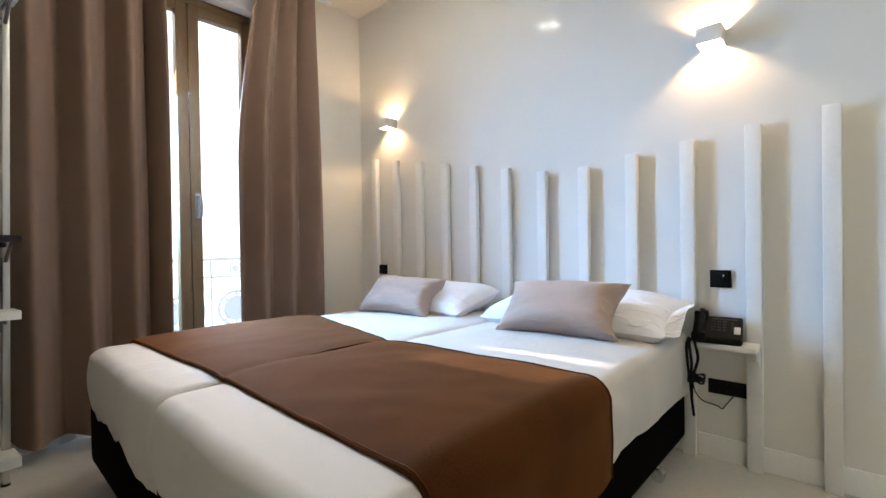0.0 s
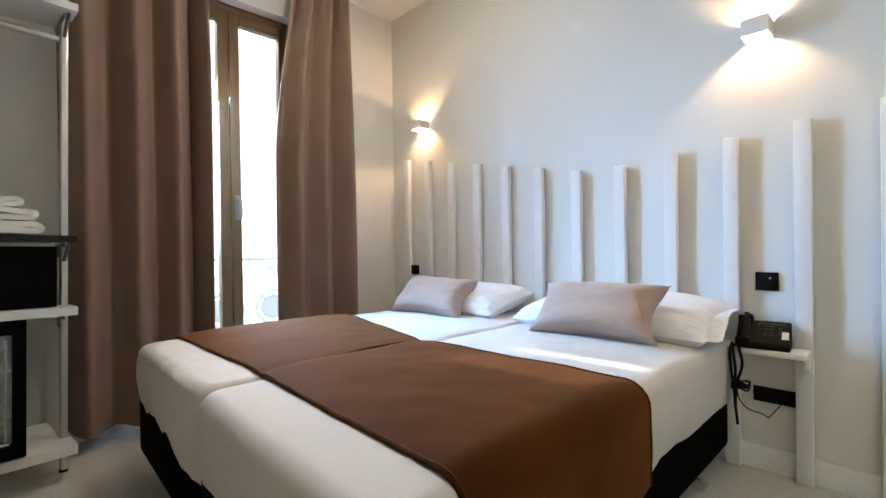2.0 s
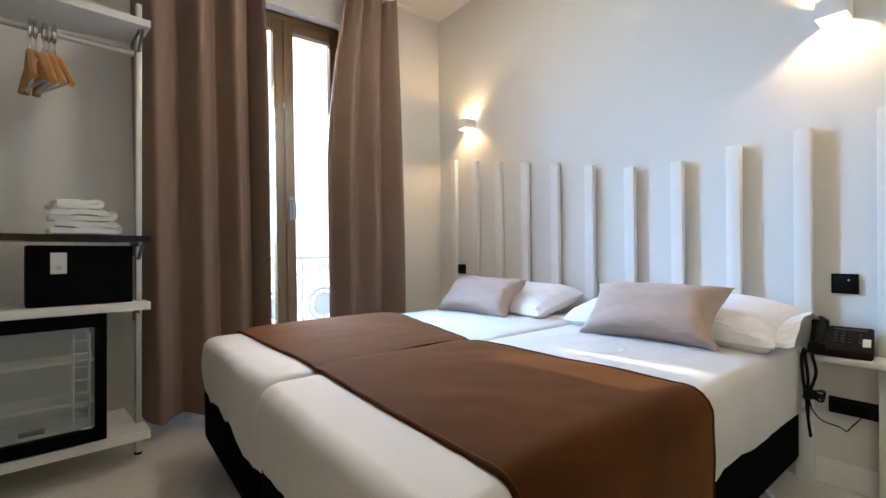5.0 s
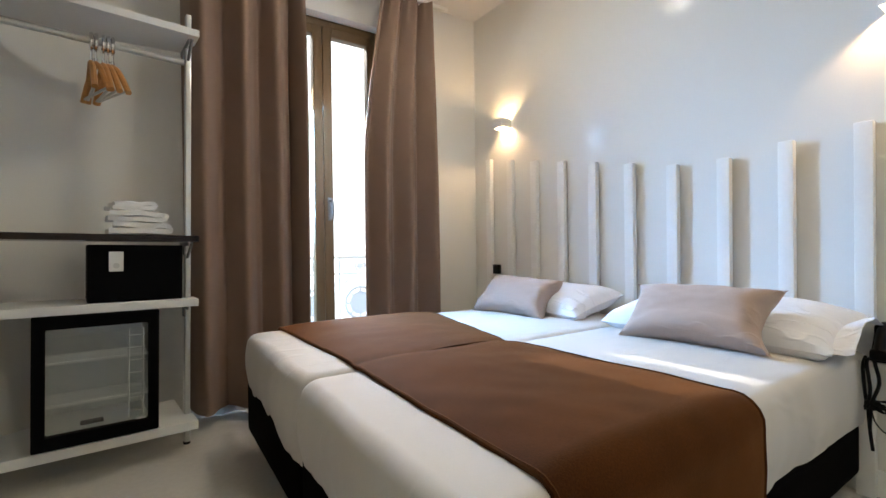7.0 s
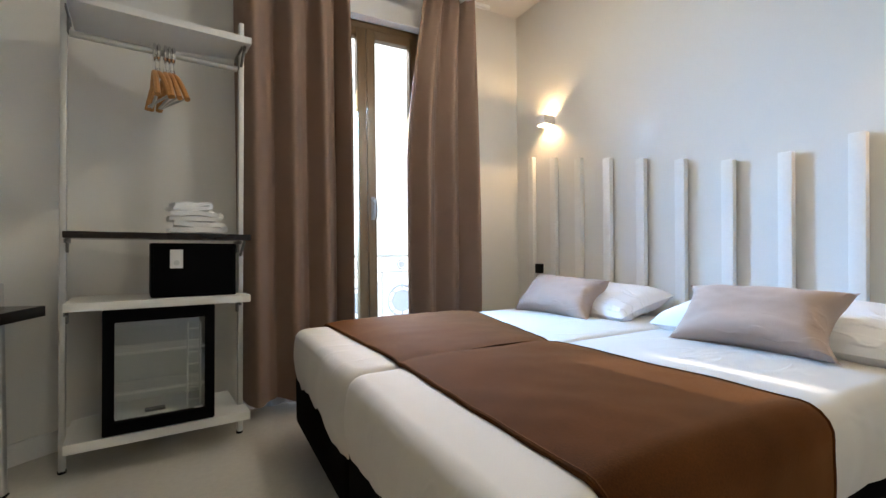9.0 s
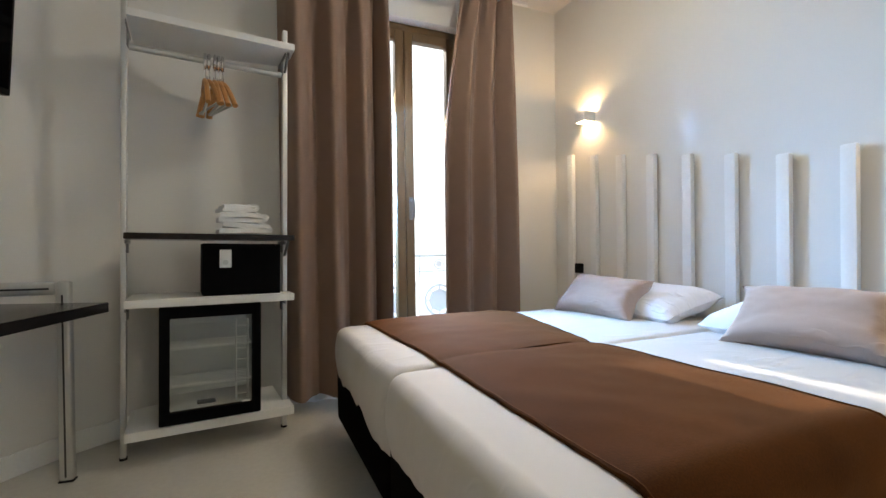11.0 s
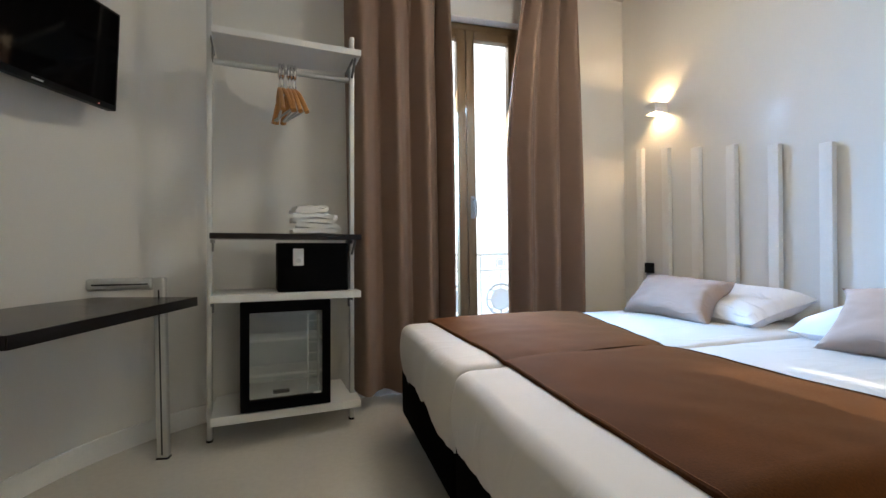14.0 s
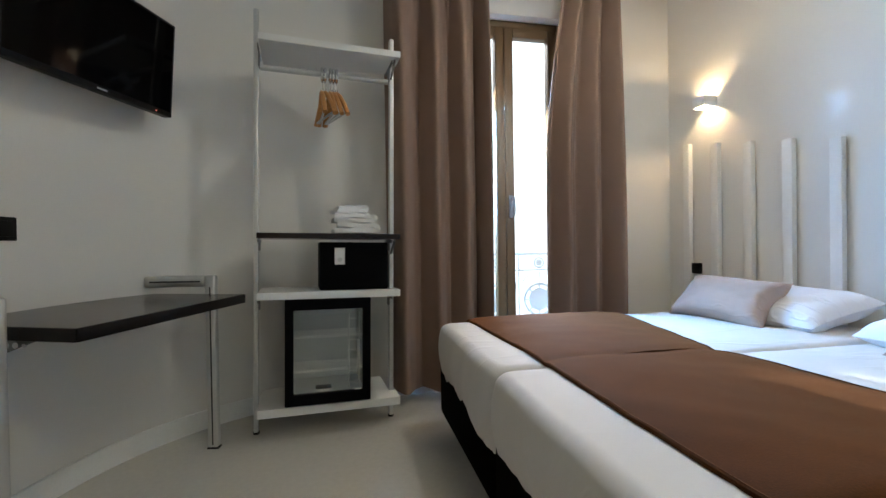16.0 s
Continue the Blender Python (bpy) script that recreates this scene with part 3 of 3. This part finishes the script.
# ---- wall lamps ----
for yy, zz in SCONCES:
    sconce = thing("wall_lamp", "small white box wall lamp shining up and down", "wall lamp", pose(XW, yy, zz), "wall lamps over the bed")
    x0, x1, w, h = -0.105, -0.002, 0.048, 0.034
    part("shade", join(box(x0, -w, -h, x0 + 0.004, w, h, 0.0015), box(x0 + 0.004, -w, -h, x1, -w + 0.004, h, 0.0015), box(x0 + 0.004, w - 0.004, -h, x1, w, h, 0.0015),
                       box(x1 - 0.004, -w + 0.004, -h, x1, w - 0.004, h)), BARPAINT, sconce)
for xx, yy in SPOTS:
    sp = thing("ceiling_spot", "round white ceiling spot, lit, out of view", "ceiling lamp", pose(xx, yy, ZC), "ceiling spots")
    rim = rod((0, 0, -0.001), (0, 0, -0.04), 0.055 if yy > 0 else 0.068, 28)
    part("housing", rim, WHITELAM, sp)
    part("lens", rod((0, 0, -0.0405), (0, 0, -0.044), 0.026 if yy > 0 else 0.060, 28), SPOTGLOW if yy > 0 else SPOTGLOW_FILL, sp)

# ---- switches, sockets ----


def wall_plate(y0, y1, z0, z1, gangs, label, kindname):
    plate = thing(kindname, label, kindname.replace("_", " "), pose(XW, (y0 + y1) / 2, (z0 + z1) / 2))
    hw, hh = (y1 - y0) / 2, (z1 - z0) / 2
    part("frame", box(-0.011, -hw, -hh, -0.001, hw, hh, 0.002), BLACK, plate)
    gw = 2 * (hw - 0.012) / gangs
    for g in range(gangs):
        a = -hw + 0.012 + gw * g
        if kindname == "light_switch":
            part("rocker", box(-0.016, a + 0.002, -hh + 0.012, -0.0105, a + gw - 0.002, hh - 0.012, 0.002), BLACK, plate)
        else:
            part("insert", join(box(-0.0135, a + 0.002, -hh + 0.010, -0.0105, a + gw - 0.002, hh - 0.010, 0.001), rod((-0.0165, a + gw / 2, 0), (-0.0136, a + gw / 2, 0), 0.019, 20)), BLACK, plate)
    return plate


sw = wall_plate(0.490, 0.570, 0.755, 0.832, 1, "square black light switch over the phone shelf", "light_switch")
part("pilot_light", box(-0.0175, -0.016, 0.012, -0.016, -0.010, 0.018), SILVERBAR, sw)
box_sw = thing("light_switch", "square black surface switch behind the pillow", "light switch", pose(XW, 2.795, 0.778))
part("box", box(-0.030, -0.036, -0.036, -0.001, 0.036, 0.036, 0.003), BLACK, box_sw)
part("rocker", box(-0.034, -0.026, -0.026, -0.0305, 0.026, 0.026, 0.002), BLACK, box_sw)
wall_plate(0.4365, 0.581, 0.288, 0.351, 2, "black double socket panel under the phone shelf", "power_socket")

# ---- phone shelf ----
ns = thing("phone_shelf", "white wall shelf for the phone between two battens", "shelf", pose(2.30, 0.52, 0.5))
nsi = ns.matrix_world.inverted()
for nm, bm, mt in (("shelf_board", box(2.185, 0.385, 0.515, 2.309, 0.66, 0.536, 0.003), BARPAINT), ("cleat", box(2.255, 0.388, 0.47, 2.309, 0.402, 0.5145, 0.002), BARPAINT),
                   ("bracket", join(box(2.27, 0.3835, 0.455, 2.29, 0.3875, 0.512, 0.001), rod((2.28, 0.3815, 0.50), (2.28, 0.3835, 0.50), 0.004, 10), rod((2.28, 0.3815, 0.47), (2.28, 0.3835, 0.47), 0.004, 10)), SKIRT)):
    o = part(nm, bm, mt, ns)
    o.matrix_parent_inverse = nsi
phone = thing("telephone", "black corded desk telephone with a keypad", "telephone", pose(2.248, 0.525, 0.537, 0, 0, -84))


def phone_body():
    bm = bmesh.new()
    pts = ((-0.058, 0.0), (0.058, 0.0), (0.058, 0.094), (0.050, 0.100), (-0.050, 0.030), (-0.058, 0.022))
    a = [bm.verts.new((-0.088, y, z)) for y, z in pts]
    b = [bm.verts.new((0.088, y, z)) for y, z in pts]
    bm.faces.new(a)
    bm.faces.new(b[::-1])
    for k in range(len(pts)):
        bm.faces.new((a[k], b[k], b[(k + 1) % len(pts)], a[(k + 1) % len(pts)]))
    bmesh.ops.recalc_face_normals(bm, faces=bm.faces[:])
    bmesh.ops.bevel(bm, geom=bm.edges[:], offset=0.004, segments=2, affect="EDGES")
    return bm


part("body", phone_body(), BLACK, phone)
FACE = Matrix.Translation((0, 0, 0.065)) @ pose(0, 0, 0, math.degrees(math.atan2(0.070, 0.1)), 0, 0)
for r in range(4):
    for c in range(3):
        kx, ky = -0.014 + c * 0.020, 0.022 - r * 0.016
        part("key", box(kx - 0.006, ky - 0.0045, 0.0005, kx + 0.006, ky + 0.0045, 0.005, 0.0012, m=FACE), GREYDARK, phone)
for k in range(4):
    ky = 0.018 - k * 0.014
    part("memory_key", box(0.050, ky - 0.004, 0.0005, 0.058, ky + 0.004, 0.0035, 0.001, m=FACE), GREYDARK, phone)
part("index_card", box(0.060, -0.040, 0.0005, 0.082, 0.000, 0.0022, 0.0005, m=FACE), WHITELAM, phone, "white index card")
part("display_strip", box(-0.02, 0.036, 0.0005, 0.07, 0.046, 0.003, 0.001, m=FACE), GREYDARK, phone)
part("handset", join(tube(smooth_path([(-0.062, -0.072, 0.036), (-0.062, -0.03, 0.072), (-0.062, 0.03, 0.104), (-0.062, 0.066, 0.112)], 6), 0.018, 12),
                     box(-0.088, -0.086, 0.010, -0.036, -0.038, 0.050, 0.011, 3), box(-0.088, 0.024, 0.076, -0.036, 0.074, 0.122, 0.011, 3)), BLACK, phone)
cord = thing("phone_cable", "black tangled telephone and lamp cables beside the bed", "cable", pose(2.2, 0.64, 0.4))
ci = cord.matrix_world.inverted()
cables = [[(2.20, 0.612, 0.545), (2.165, 0.612, 0.535), (2.15, 0.60, 0.45), (2.16, 0.607, 0.38), (2.18, 0.608, 0.30), (2.2, 0.605, 0.22)],
          [(2.20, 0.600, 0.542), (2.168, 0.590, 0.53), (2.165, 0.580, 0.47), (2.165, 0.600, 0.39), (2.17, 0.606, 0.30)],
          [(2.21, 0.625, 0.548), (2.165, 0.622, 0.52), (2.152, 0.614, 0.44), (2.16, 0.608, 0.37)]]
for path in cables:
    o = part("cord", tube(smooth_path(path, 8), 0.0055, 8), BLACK, cord)
    o.matrix_parent_inverse = ci
knot = []
for k in range(70):
    a = k * 0.55
    knot.append((2.152 + 0.022 * math.cos(a * 0.9), 0.583 + 0.028 * math.cos(a), 0.395 + 0.016 * math.sin(a * 1.1 + 0.4)))
o = part("coil", tube(knot, 0.003, 6), BLACK, cord)
o.matrix_parent_inverse = ci
o = part("thin_cord", tube(smooth_path([(2.165, 0.60, 0.37), (2.2, 0.597, 0.32), (2.25, 0.58, 0.275), (2.30, 0.54, 0.250), (2.325, 0.525, 0.232), (2.33, 0.515, 0.245), (2.336, 0.485, 0.29)], 8), 0.0025, 6), BLACK, cord)
o.matrix_parent_inverse = ci

# ---- open shelf unit in the rounded corner ----
UNIT = pose(-0.484, 2.601, 0, 0, 1.0, 6.35)      # x along the shelves, -y towards the room; the frame leans a little
unit = thing("wardrobe_shelf", "open wardrobe shelf unit with aluminium posts and a hanging rail", "shelf unit", UNIT)
PW = 0.706
for px, top in ((0.0, 2.195), (PW, 2.140)):
    low = px * 0.0175
    part("post", join(box(px - 0.012, -0.020, low + 0.012, px + 0.012, 0.020, top, 0.004)), ALU, unit, "brushed aluminium post")
    part("foot", rod((px, 0, low), (px, 0, low + 0.0125), 0.016, 16), BLACK, unit)
SHX0, SHX1, SHF, SHB = 0.016, PW + 0.022, -0.150, 0.265
for nm, z0, z1, mt, xa, lab in (("top_shelf", 1.985, 2.018, WHITELAM, 0.02, "white hat shelf"), ("dark_shelf", 1.012, 1.040, WENGE, 0.012, "dark wenge shelf"),
                                ("middle_shelf", 0.707, 0.742, WHITELAM, 0.014, "white shelf"), ("bottom_shelf", 0.125, 0.166, WHITELAM, 0.016, "white bottom shelf")):
    # the right end is notched round the post
    notch = prism([(xa, SHF), (SHX1, SHF), (SHX1, -0.024), (PW - 0.014, -0.024), (PW - 0.014, 0.10 if nm != "bottom_shelf" else SHB), (0.10, 0.22), (xa, 0.18)], z0, z1, 0.0015)
    part(nm, notch, mt, unit, lab)
for px, s in ((0.0, 1), (PW, -1)):
    for z in (1.983, 1.010, 0.705):
        xx = px + s * 0.015
        part("shelf_bracket", join(box(xx - 0.003, -0.11, z - 0.018, xx + 0.003, 0.09, z - 0.001, 0.001), box(xx - 0.004, -0.03, z - 0.06, xx + 0.004, 0.02, z - 0.018, 0.002)), GREYMETAL, unit)
    part("rail_holder", box(px + s * 0.014 - 0.004, -0.02, 1.90, px + s * 0.014 + 0.004, 0.02, 1.975, 0.002), GREYMETAL, unit)
for xx, zt in ((PW - 0.004, 1.984), (PW - 0.004, 1.011)):
    part("brace", tube([(xx, -0.125, zt - 0.006), (xx, -0.03, zt - 0.075)], 0.007, 8), GREYMETAL, unit)
RAILZ = 1.902
part("hanging_rail", rod((0.018, 0, RAILZ), (PW - 0.018, 0, RAILZ), 0.015, 18), ALU, unit, "satin metal hanging rail")

for k in range(5):
    hx = 0.328 + 0.0165 * k + (0.010 if k > 1 else 0)
    turn = (93, 106, 98, 103, 109)[k]
    hg = thing("coat_hanger", "wooden coat hanger on an anti-theft ring", "hanger", UNIT @ pose(hx, 0, RAILZ, 0, 0, 0), "coat hangers on the rail")
    part("ring", tube([(0, 0.034 * math.cos(a), -0.004 + 0.034 * math.sin(a)) for a in [i * math.tau / 20 for i in range(20)]], 0.0078, 8, True), CHROME, hg, "chrome ring")
    part("pin", join(rod((0, 0, -0.035), (0, 0, -0.075), 0.004, 8), rod((0, 0, -0.075), (0, 0, -0.095), 0.007, 10)), CHROME, hg)
    R = pose(0, 0, 0, 0, 0, turn)
    arms = []
    for s in (-1, 1):
        p = smooth_path([(0, 0, -0.098), (s * 0.045, 0, -0.125), (s * 0.10, 0, -0.180), (s * 0.150, 0, -0.243)], 6)
        arms.append(tube([R @ v for v in p], 0.0125, 8))
    part("shoulder", join(*arms), WOOD, hg)
    part("bar", rod(R @ Vector((-0.142, 0, -0.232)), R @ Vector((0.142, 0, -0.232)), 0.006, 8), ALU, hg, "pale metal trouser bar")

# towels
def towel_bm(w, d, h, seed):
    """A towel folded back and forth, its outer layer wrapped round the folds."""
    th = h / 2
    path = []
    for k in range(2):
        zc = th * (k + 0.5)
        a, b = (-w / 2 + 0.02, w / 2 - 0.02) if k % 2 == 0 else (w / 2 - 0.02, -w / 2 + 0.02)
        ins = 0.014 * (k == 1)
        for i in range(13):
            path.append((a + (b - a) * i / 12 - (ins if b > a else -ins) * (i / 12), zc))
        if k < 1:
            sg = 1 if b > a else -1
            for i in range(1, 6):
                an = -math.pi / 2 + math.pi * i / 6
                path.append((b - sg * ins + sg * th * 0.9 * math.cos(an), zc + th / 2 + th / 2 * math.sin(an)))
    bm = bmesh.new()
    half = th * 0.43
    ny = 7
    sheets = []
    n = len(path)
    for j in range(ny + 1):
        y = -d / 2 + d * j / ny
        ring = []
        for i, (x, zz) in enumerate(path):
            p, q = path[max(0, i - 1)], path[min(n - 1, i + 1)]
            t = Vector((q[0] - p[0], q[1] - p[1])).normalized()
            nx, nz = -t.y, t.x
            sag = 0.028 * wob(x, y, zz, 12, seed) + 0.012 * wob(x, y, 0, 6, seed + 2)
            off = 0.022 * wob(zz * 4, y, x, 7, seed + 4)
            ring.append((bm.verts.new((x + nx * half + off, y + off, max(0.0, zz + nz * half + sag * (zz / h)))), bm.verts.new((x - nx * half + off, y + off, max(0.0, zz - nz * half + sag * (zz / h))))))
        sheets.append(ring)
    for a, b in zip(sheets, sheets[1:]):
        for i in range(n - 1):
            bm.faces.new((a[i][0], a[i + 1][0], b[i + 1][0], b[i][0]))
            bm.faces.new((a[i][1], b[i][1], b[i + 1][1], a[i + 1][1]))
        for i in (0, n - 1):
            bm.faces.new((a[i][0], b[i][0], b[i][1], a[i][1]))
    for ring in (sheets[0], sheets[-1]):
        for i in range(n - 1):
            bm.faces.new((ring[i][0], ring[i][1], ring[i + 1][1], ring[i + 1][0]))
    return bm


z = 1.0415
for k, (w, d, h) in enumerate(((0.245, 0.21, 0.056), (0.235, 0.20, 0.048), (0.18, 0.18, 0.042))):
    t = mesh_ob("folded_towel", towel_bm(w, d, h, 3.0 * k), TOWEL)
    t.matrix_world = UNIT @ pose(0.490 - 0.008 * k - (0.012 if k == 2 else 0), -0.03, z + 0.0005, 0, 0, -4 + 5 * k)
    tagged(t, "folded white terry towel in a small stack on the dark shelf", "towel", "stack of towels")
    z += h + 0.0015

# safe
safe = thing("safe", "black hotel safe with a white lock plate", "safe", UNIT @ pose(0.492, 0.02, 0.743))
part("body", box(-0.178, -0.115, 0, 0.178, 0.14, 0.252, 0.005), SATIN, safe)
part("door", box(-0.168, -0.121, 0.010, 0.168, -0.1155, 0.242, 0.002), SATIN, safe)
lockp = part("lock_plate", box(-0.104, -0.126, 0.135, -0.052, -0.1212, 0.222, 0.002), WHITELAM, safe, "white lock plate")
part("lock", join(rod((-0.078, -0.1262, 0.160), (-0.078, -0.133, 0.160), 0.012, 20), rod((-0.078, -0.133, 0.160), (-0.078, -0.136, 0.160), 0.007, 14)), ALU, lockp)

# minibar
fridge = thing("minibar_fridge", "black minibar fridge with a glass door", "fridge", UNIT @ pose(0.355, -0.163, 0.167))
FW, FD, FH = 0.2125, 0.36, 0.540
part("body", join(box(-FW, 0.030, 0.012, -FW + 0.022, FD, FH, 0.003), box(FW - 0.022, 0.030, 0.012, FW, FD, FH, 0.003), box(-FW + 0.022, 0.030, FH - 0.03, FW - 0.022, FD, FH, 0.003),
                  box(-FW + 0.022, 0.030, 0.012, FW - 0.022, FD, 0.045, 0.003), box(-FW + 0.022, FD - 0.02, 0.045, FW - 0.022, FD, FH - 0.03)), SATIN, fridge)
part("lining", join(box(-FW + 0.0225, 0.05, 0.046, -FW + 0.030, FD - 0.021, FH - 0.031), box(FW - 0.030, 0.05, 0.046, FW - 0.0225, FD - 0.021, FH - 0.031),
                    box(-FW + 0.030, FD - 0.028, 0.046, FW - 0.030, FD - 0.021, FH - 0.031), box(-FW + 0.030, 0.05, 0.046, FW - 0.030, FD - 0.028, 0.054),
                    box(-FW + 0.030, 0.05, FH - 0.039, FW - 0.030, FD - 0.028, FH - 0.031)), PALE, fridge)
def frame_bm(x0, z0, x1, z1, ix0, iz0, ix1, iz1, ya, yb, bevel):
    """One closed frame round an opening, upright in the x-z plane."""
    bm = bmesh.new()
    outer, inner = ((x0, z0), (x1, z0), (x1, z1), (x0, z1)), ((ix0, iz0), (ix1, iz0), (ix1, iz1), (ix0, iz1))
    rings = [[bm.verts.new((x, y, z)) for x, z in ring_] for ring_, y in ((outer, ya), (inner, ya), (inner, yb), (outer, yb))]
    for a, b in zip(rings, rings[1:] + rings[:1]):
        for k in range(4):
            bm.faces.new((a[k], a[(k + 1) % 4], b[(k + 1) % 4], b[k]))
    bmesh.ops.recalc_face_normals(bm, faces=bm.faces[:])
    bmesh.ops.bevel(bm, geom=[e for e in bm.edges if e.calc_face_angle(0) > 0.5], offset=bevel, segments=2, affect="EDGES")
    return bm


fd = part("door", frame_bm(-FW, 0.006, FW, FH, -FW + 0.042, 0.062, FW - 0.040, FH - 0.055, 0, 0.027, 0.003), SATIN, fridge, "black door frame")
fp = part("pane", box(-FW + 0.040, 0.010, 0.060, FW - 0.038, 0.015, FH - 0.053), FRIDGEGLASS, fd, "dark tinted glass pane")
fp.visible_shadow = False
part("badge", box(FW - 0.085, -0.0015, 0.066, FW - 0.050, -0.0002, 0.074), SILVERBAR, fd)
for zz in (0.16, 0.335):
    part("wire_shelf", join(*[rod((-FW + 0.031, 0.07 + 0.033 * k, zz), (FW - 0.031, 0.07 + 0.033 * k, zz), 0.0022, 6) for k in range(7)], box(-FW + 0.031, 0.06, zz - 0.003, FW - 0.031, 0.066, zz + 0.006)), WHITELAM, fridge)
for k in range(7):
    zz = 0.10 + 0.055 * k
    part("door_rack_wire", tube([(FW - 0.110, 0.035, zz), (FW - 0.105, 0.046, zz - 0.004), (FW - 0.060, 0.046, zz - 0.004), (FW - 0.052, 0.035, zz)], 0.0042, 6), WHITELAM, fridge)
part("rack_upright", join(rod((FW - 0.108, 0.044, 0.07), (FW - 0.108, 0.044, 0.46), 0.0045, 6), rod((FW - 0.056, 0.044, 0.07), (FW - 0.056, 0.044, 0.46), 0.0045, 6)), WHITELAM, fridge)
part("leaflet", box(-0.06, 0.10, 0.0545, 0.02, 0.16, 0.058, 0.001), GREYDARK, fridge)

# ---- wall desk with its two bent legs ----
ang = [a for a in arc(CR - 0.006, 143.0, 178.0, 14)]
desk_top = [(-0.474, 2.372), (-0.729, 1.551)] + [(-1.186, 1.745)] + ang[::-1]
desk = thing("wall_desk", "dark wenge desk top fitted to the bent wall", "desk")
part("top", prism(desk_top, 0.711, 0.749, 0.002), WENGE, desk)
for p, q in (((-0.474, 2.372), (-0.729, 1.551)), ((-0.729, 1.551), (-1.180, 1.742)), ((-0.474, 2.372), (-0.915, 2.548))):
    dd = Vector((q[0] - p[0], q[1] - p[1], 0))
    m = Matrix.Translation((p[0], p[1], 0)) @ Matrix.Rotation(math.atan2(dd.y, dd.x), 4, "Z")
    part("edge_band", box(0.002, -0.0012, 0.710, dd.length - 0.002, 0.0012, 0.748, 0.0006, m=m), EDGE, desk, "black edge band")


def bent_leg(fx, fy, wx, wy, label):
    leg = thing("desk_leg_frame", label, "table leg", pose(fx, fy, 0), "metal leg frames of the desk")
    li = leg.matrix_world.inverted()
    d = Vector((wx - fx, wy - fy, 0))
    L = d.length
    m = Matrix.Translation((fx, fy, 0)) @ Matrix.Rotation(math.atan2(d.y, d.x), 4, "Z")
    up = box(-0.020, -0.0175, 0.006, 0.030, 0.0175, 0.836, 0.008, 3, m=m)
    bar = box(0.0305, -0.0175, 0.780, L, 0.0175, 0.836, 0.014, 3, m=m)
    for nm, bm, mt in (("upright", up, ALU), ("arm", bar, ALU), ("foot", box(-0.022, -0.019, 0, 0.032, 0.019, 0.0058, 0.001, m=m), BLACK),
                       ("groove", join(box(0.05, -0.0182, 0.803, L - 0.03, -0.0176, 0.811, m=m), box(0.05, 0.0176, 0.803, L - 0.03, 0.0182, 0.811, m=m),
                                       box(0.001, -0.0182, 0.02, 0.008, -0.0176, 0.78, m=m), box(0.001, 0.0176, 0.02, 0.008, 0.0182, 0.78, m=m)), GREYDARK)):
        o = part(nm, bm, mt, leg)
        o.matrix_parent_inverse = li
    return leg


bent_leg(-0.646, 2.480, -0.960, 2.535, "brushed aluminium bent leg beside the desk end")
leg2 = bent_leg(-0.950, 1.600, -1.183, 1.700, "brushed aluminium bent leg at the desk front")
plate = thing("desk_bracket", "perforated grey steel bracket under the desk", "bracket", pose(-0.96, 1.67, 0.66))
pb = prism([(0, 0), (0.125, 0.045), (0, 0.045)], 0, 0.004)
bp = pose(-0.985, 1.668, 0.6635, 90, 0, -17)
for v in pb.verts:
    v.co = bp @ v.co
o = part("plate", pb, GREYMETAL, plate)
o.matrix_parent_inverse = plate.matrix_world.inverted()
for k, r in ((0.022, 0.011), (0.053, 0.009), (0.080, 0.006)):
    o = part("hole_rim", rod(bp @ Vector((k, 0.030, -0.001)), bp @ Vector((k, 0.030, 0.0052)), r, 14), SILVERBAR, plate)
    o.matrix_parent_inverse = plate.matrix_world.inverted()

# ---- television ----
d = Vector((-0.837 + 1.054, 2.51 - 1.801, 0))
TV = Matrix.Translation((-0.9455, 2.1555, 1.592)) @ Matrix.Rotation(math.atan2(d.y, d.x), 4, "Z") @ pose(0, 0, 0, 4, 0, -3)
tv = thing("television", "black flat television on a wall bracket, switched off", "television", TV)
part("casing", box(-0.3705, -0.002, 0, 0.3705, 0.042, 0.436, 0.006, 3), BLACK, tv)
part("screen", box(-0.356, -0.0035, 0.024, 0.356, -0.0022, 0.422), SCREEN, tv, "dark glossy screen")
part("brand_mark", box(-0.022, -0.0042, 0.008, 0.022, -0.0024, 0.0135), SILVERBAR, tv)
part("standby_light", box(0.270, -0.0045, 0.007, 0.275, -0.0024, 0.011), REDGLOW, tv, "small red standby light")
part("wall_mount", join(box(-0.10, 0.0425, 0.12, 0.10, 0.055, 0.32, 0.003), box(-0.03, 0.055, 0.18, 0.03, 0.105, 0.26, 0.004)), BLACK, tv)
out = thing("light_switch", "black wall switch above the desk", "light switch", pose(-1.173, 1.987, 1.045, 0, 0, -9))
part("frame", box(-0.012, -0.042, -0.042, 0.004, 0.042, 0.042, 0.002), BLACK, out)
part("rocker", box(0.0045, -0.028, -0.028, 0.010, 0.028, 0.028, 0.002), BLACK, out)
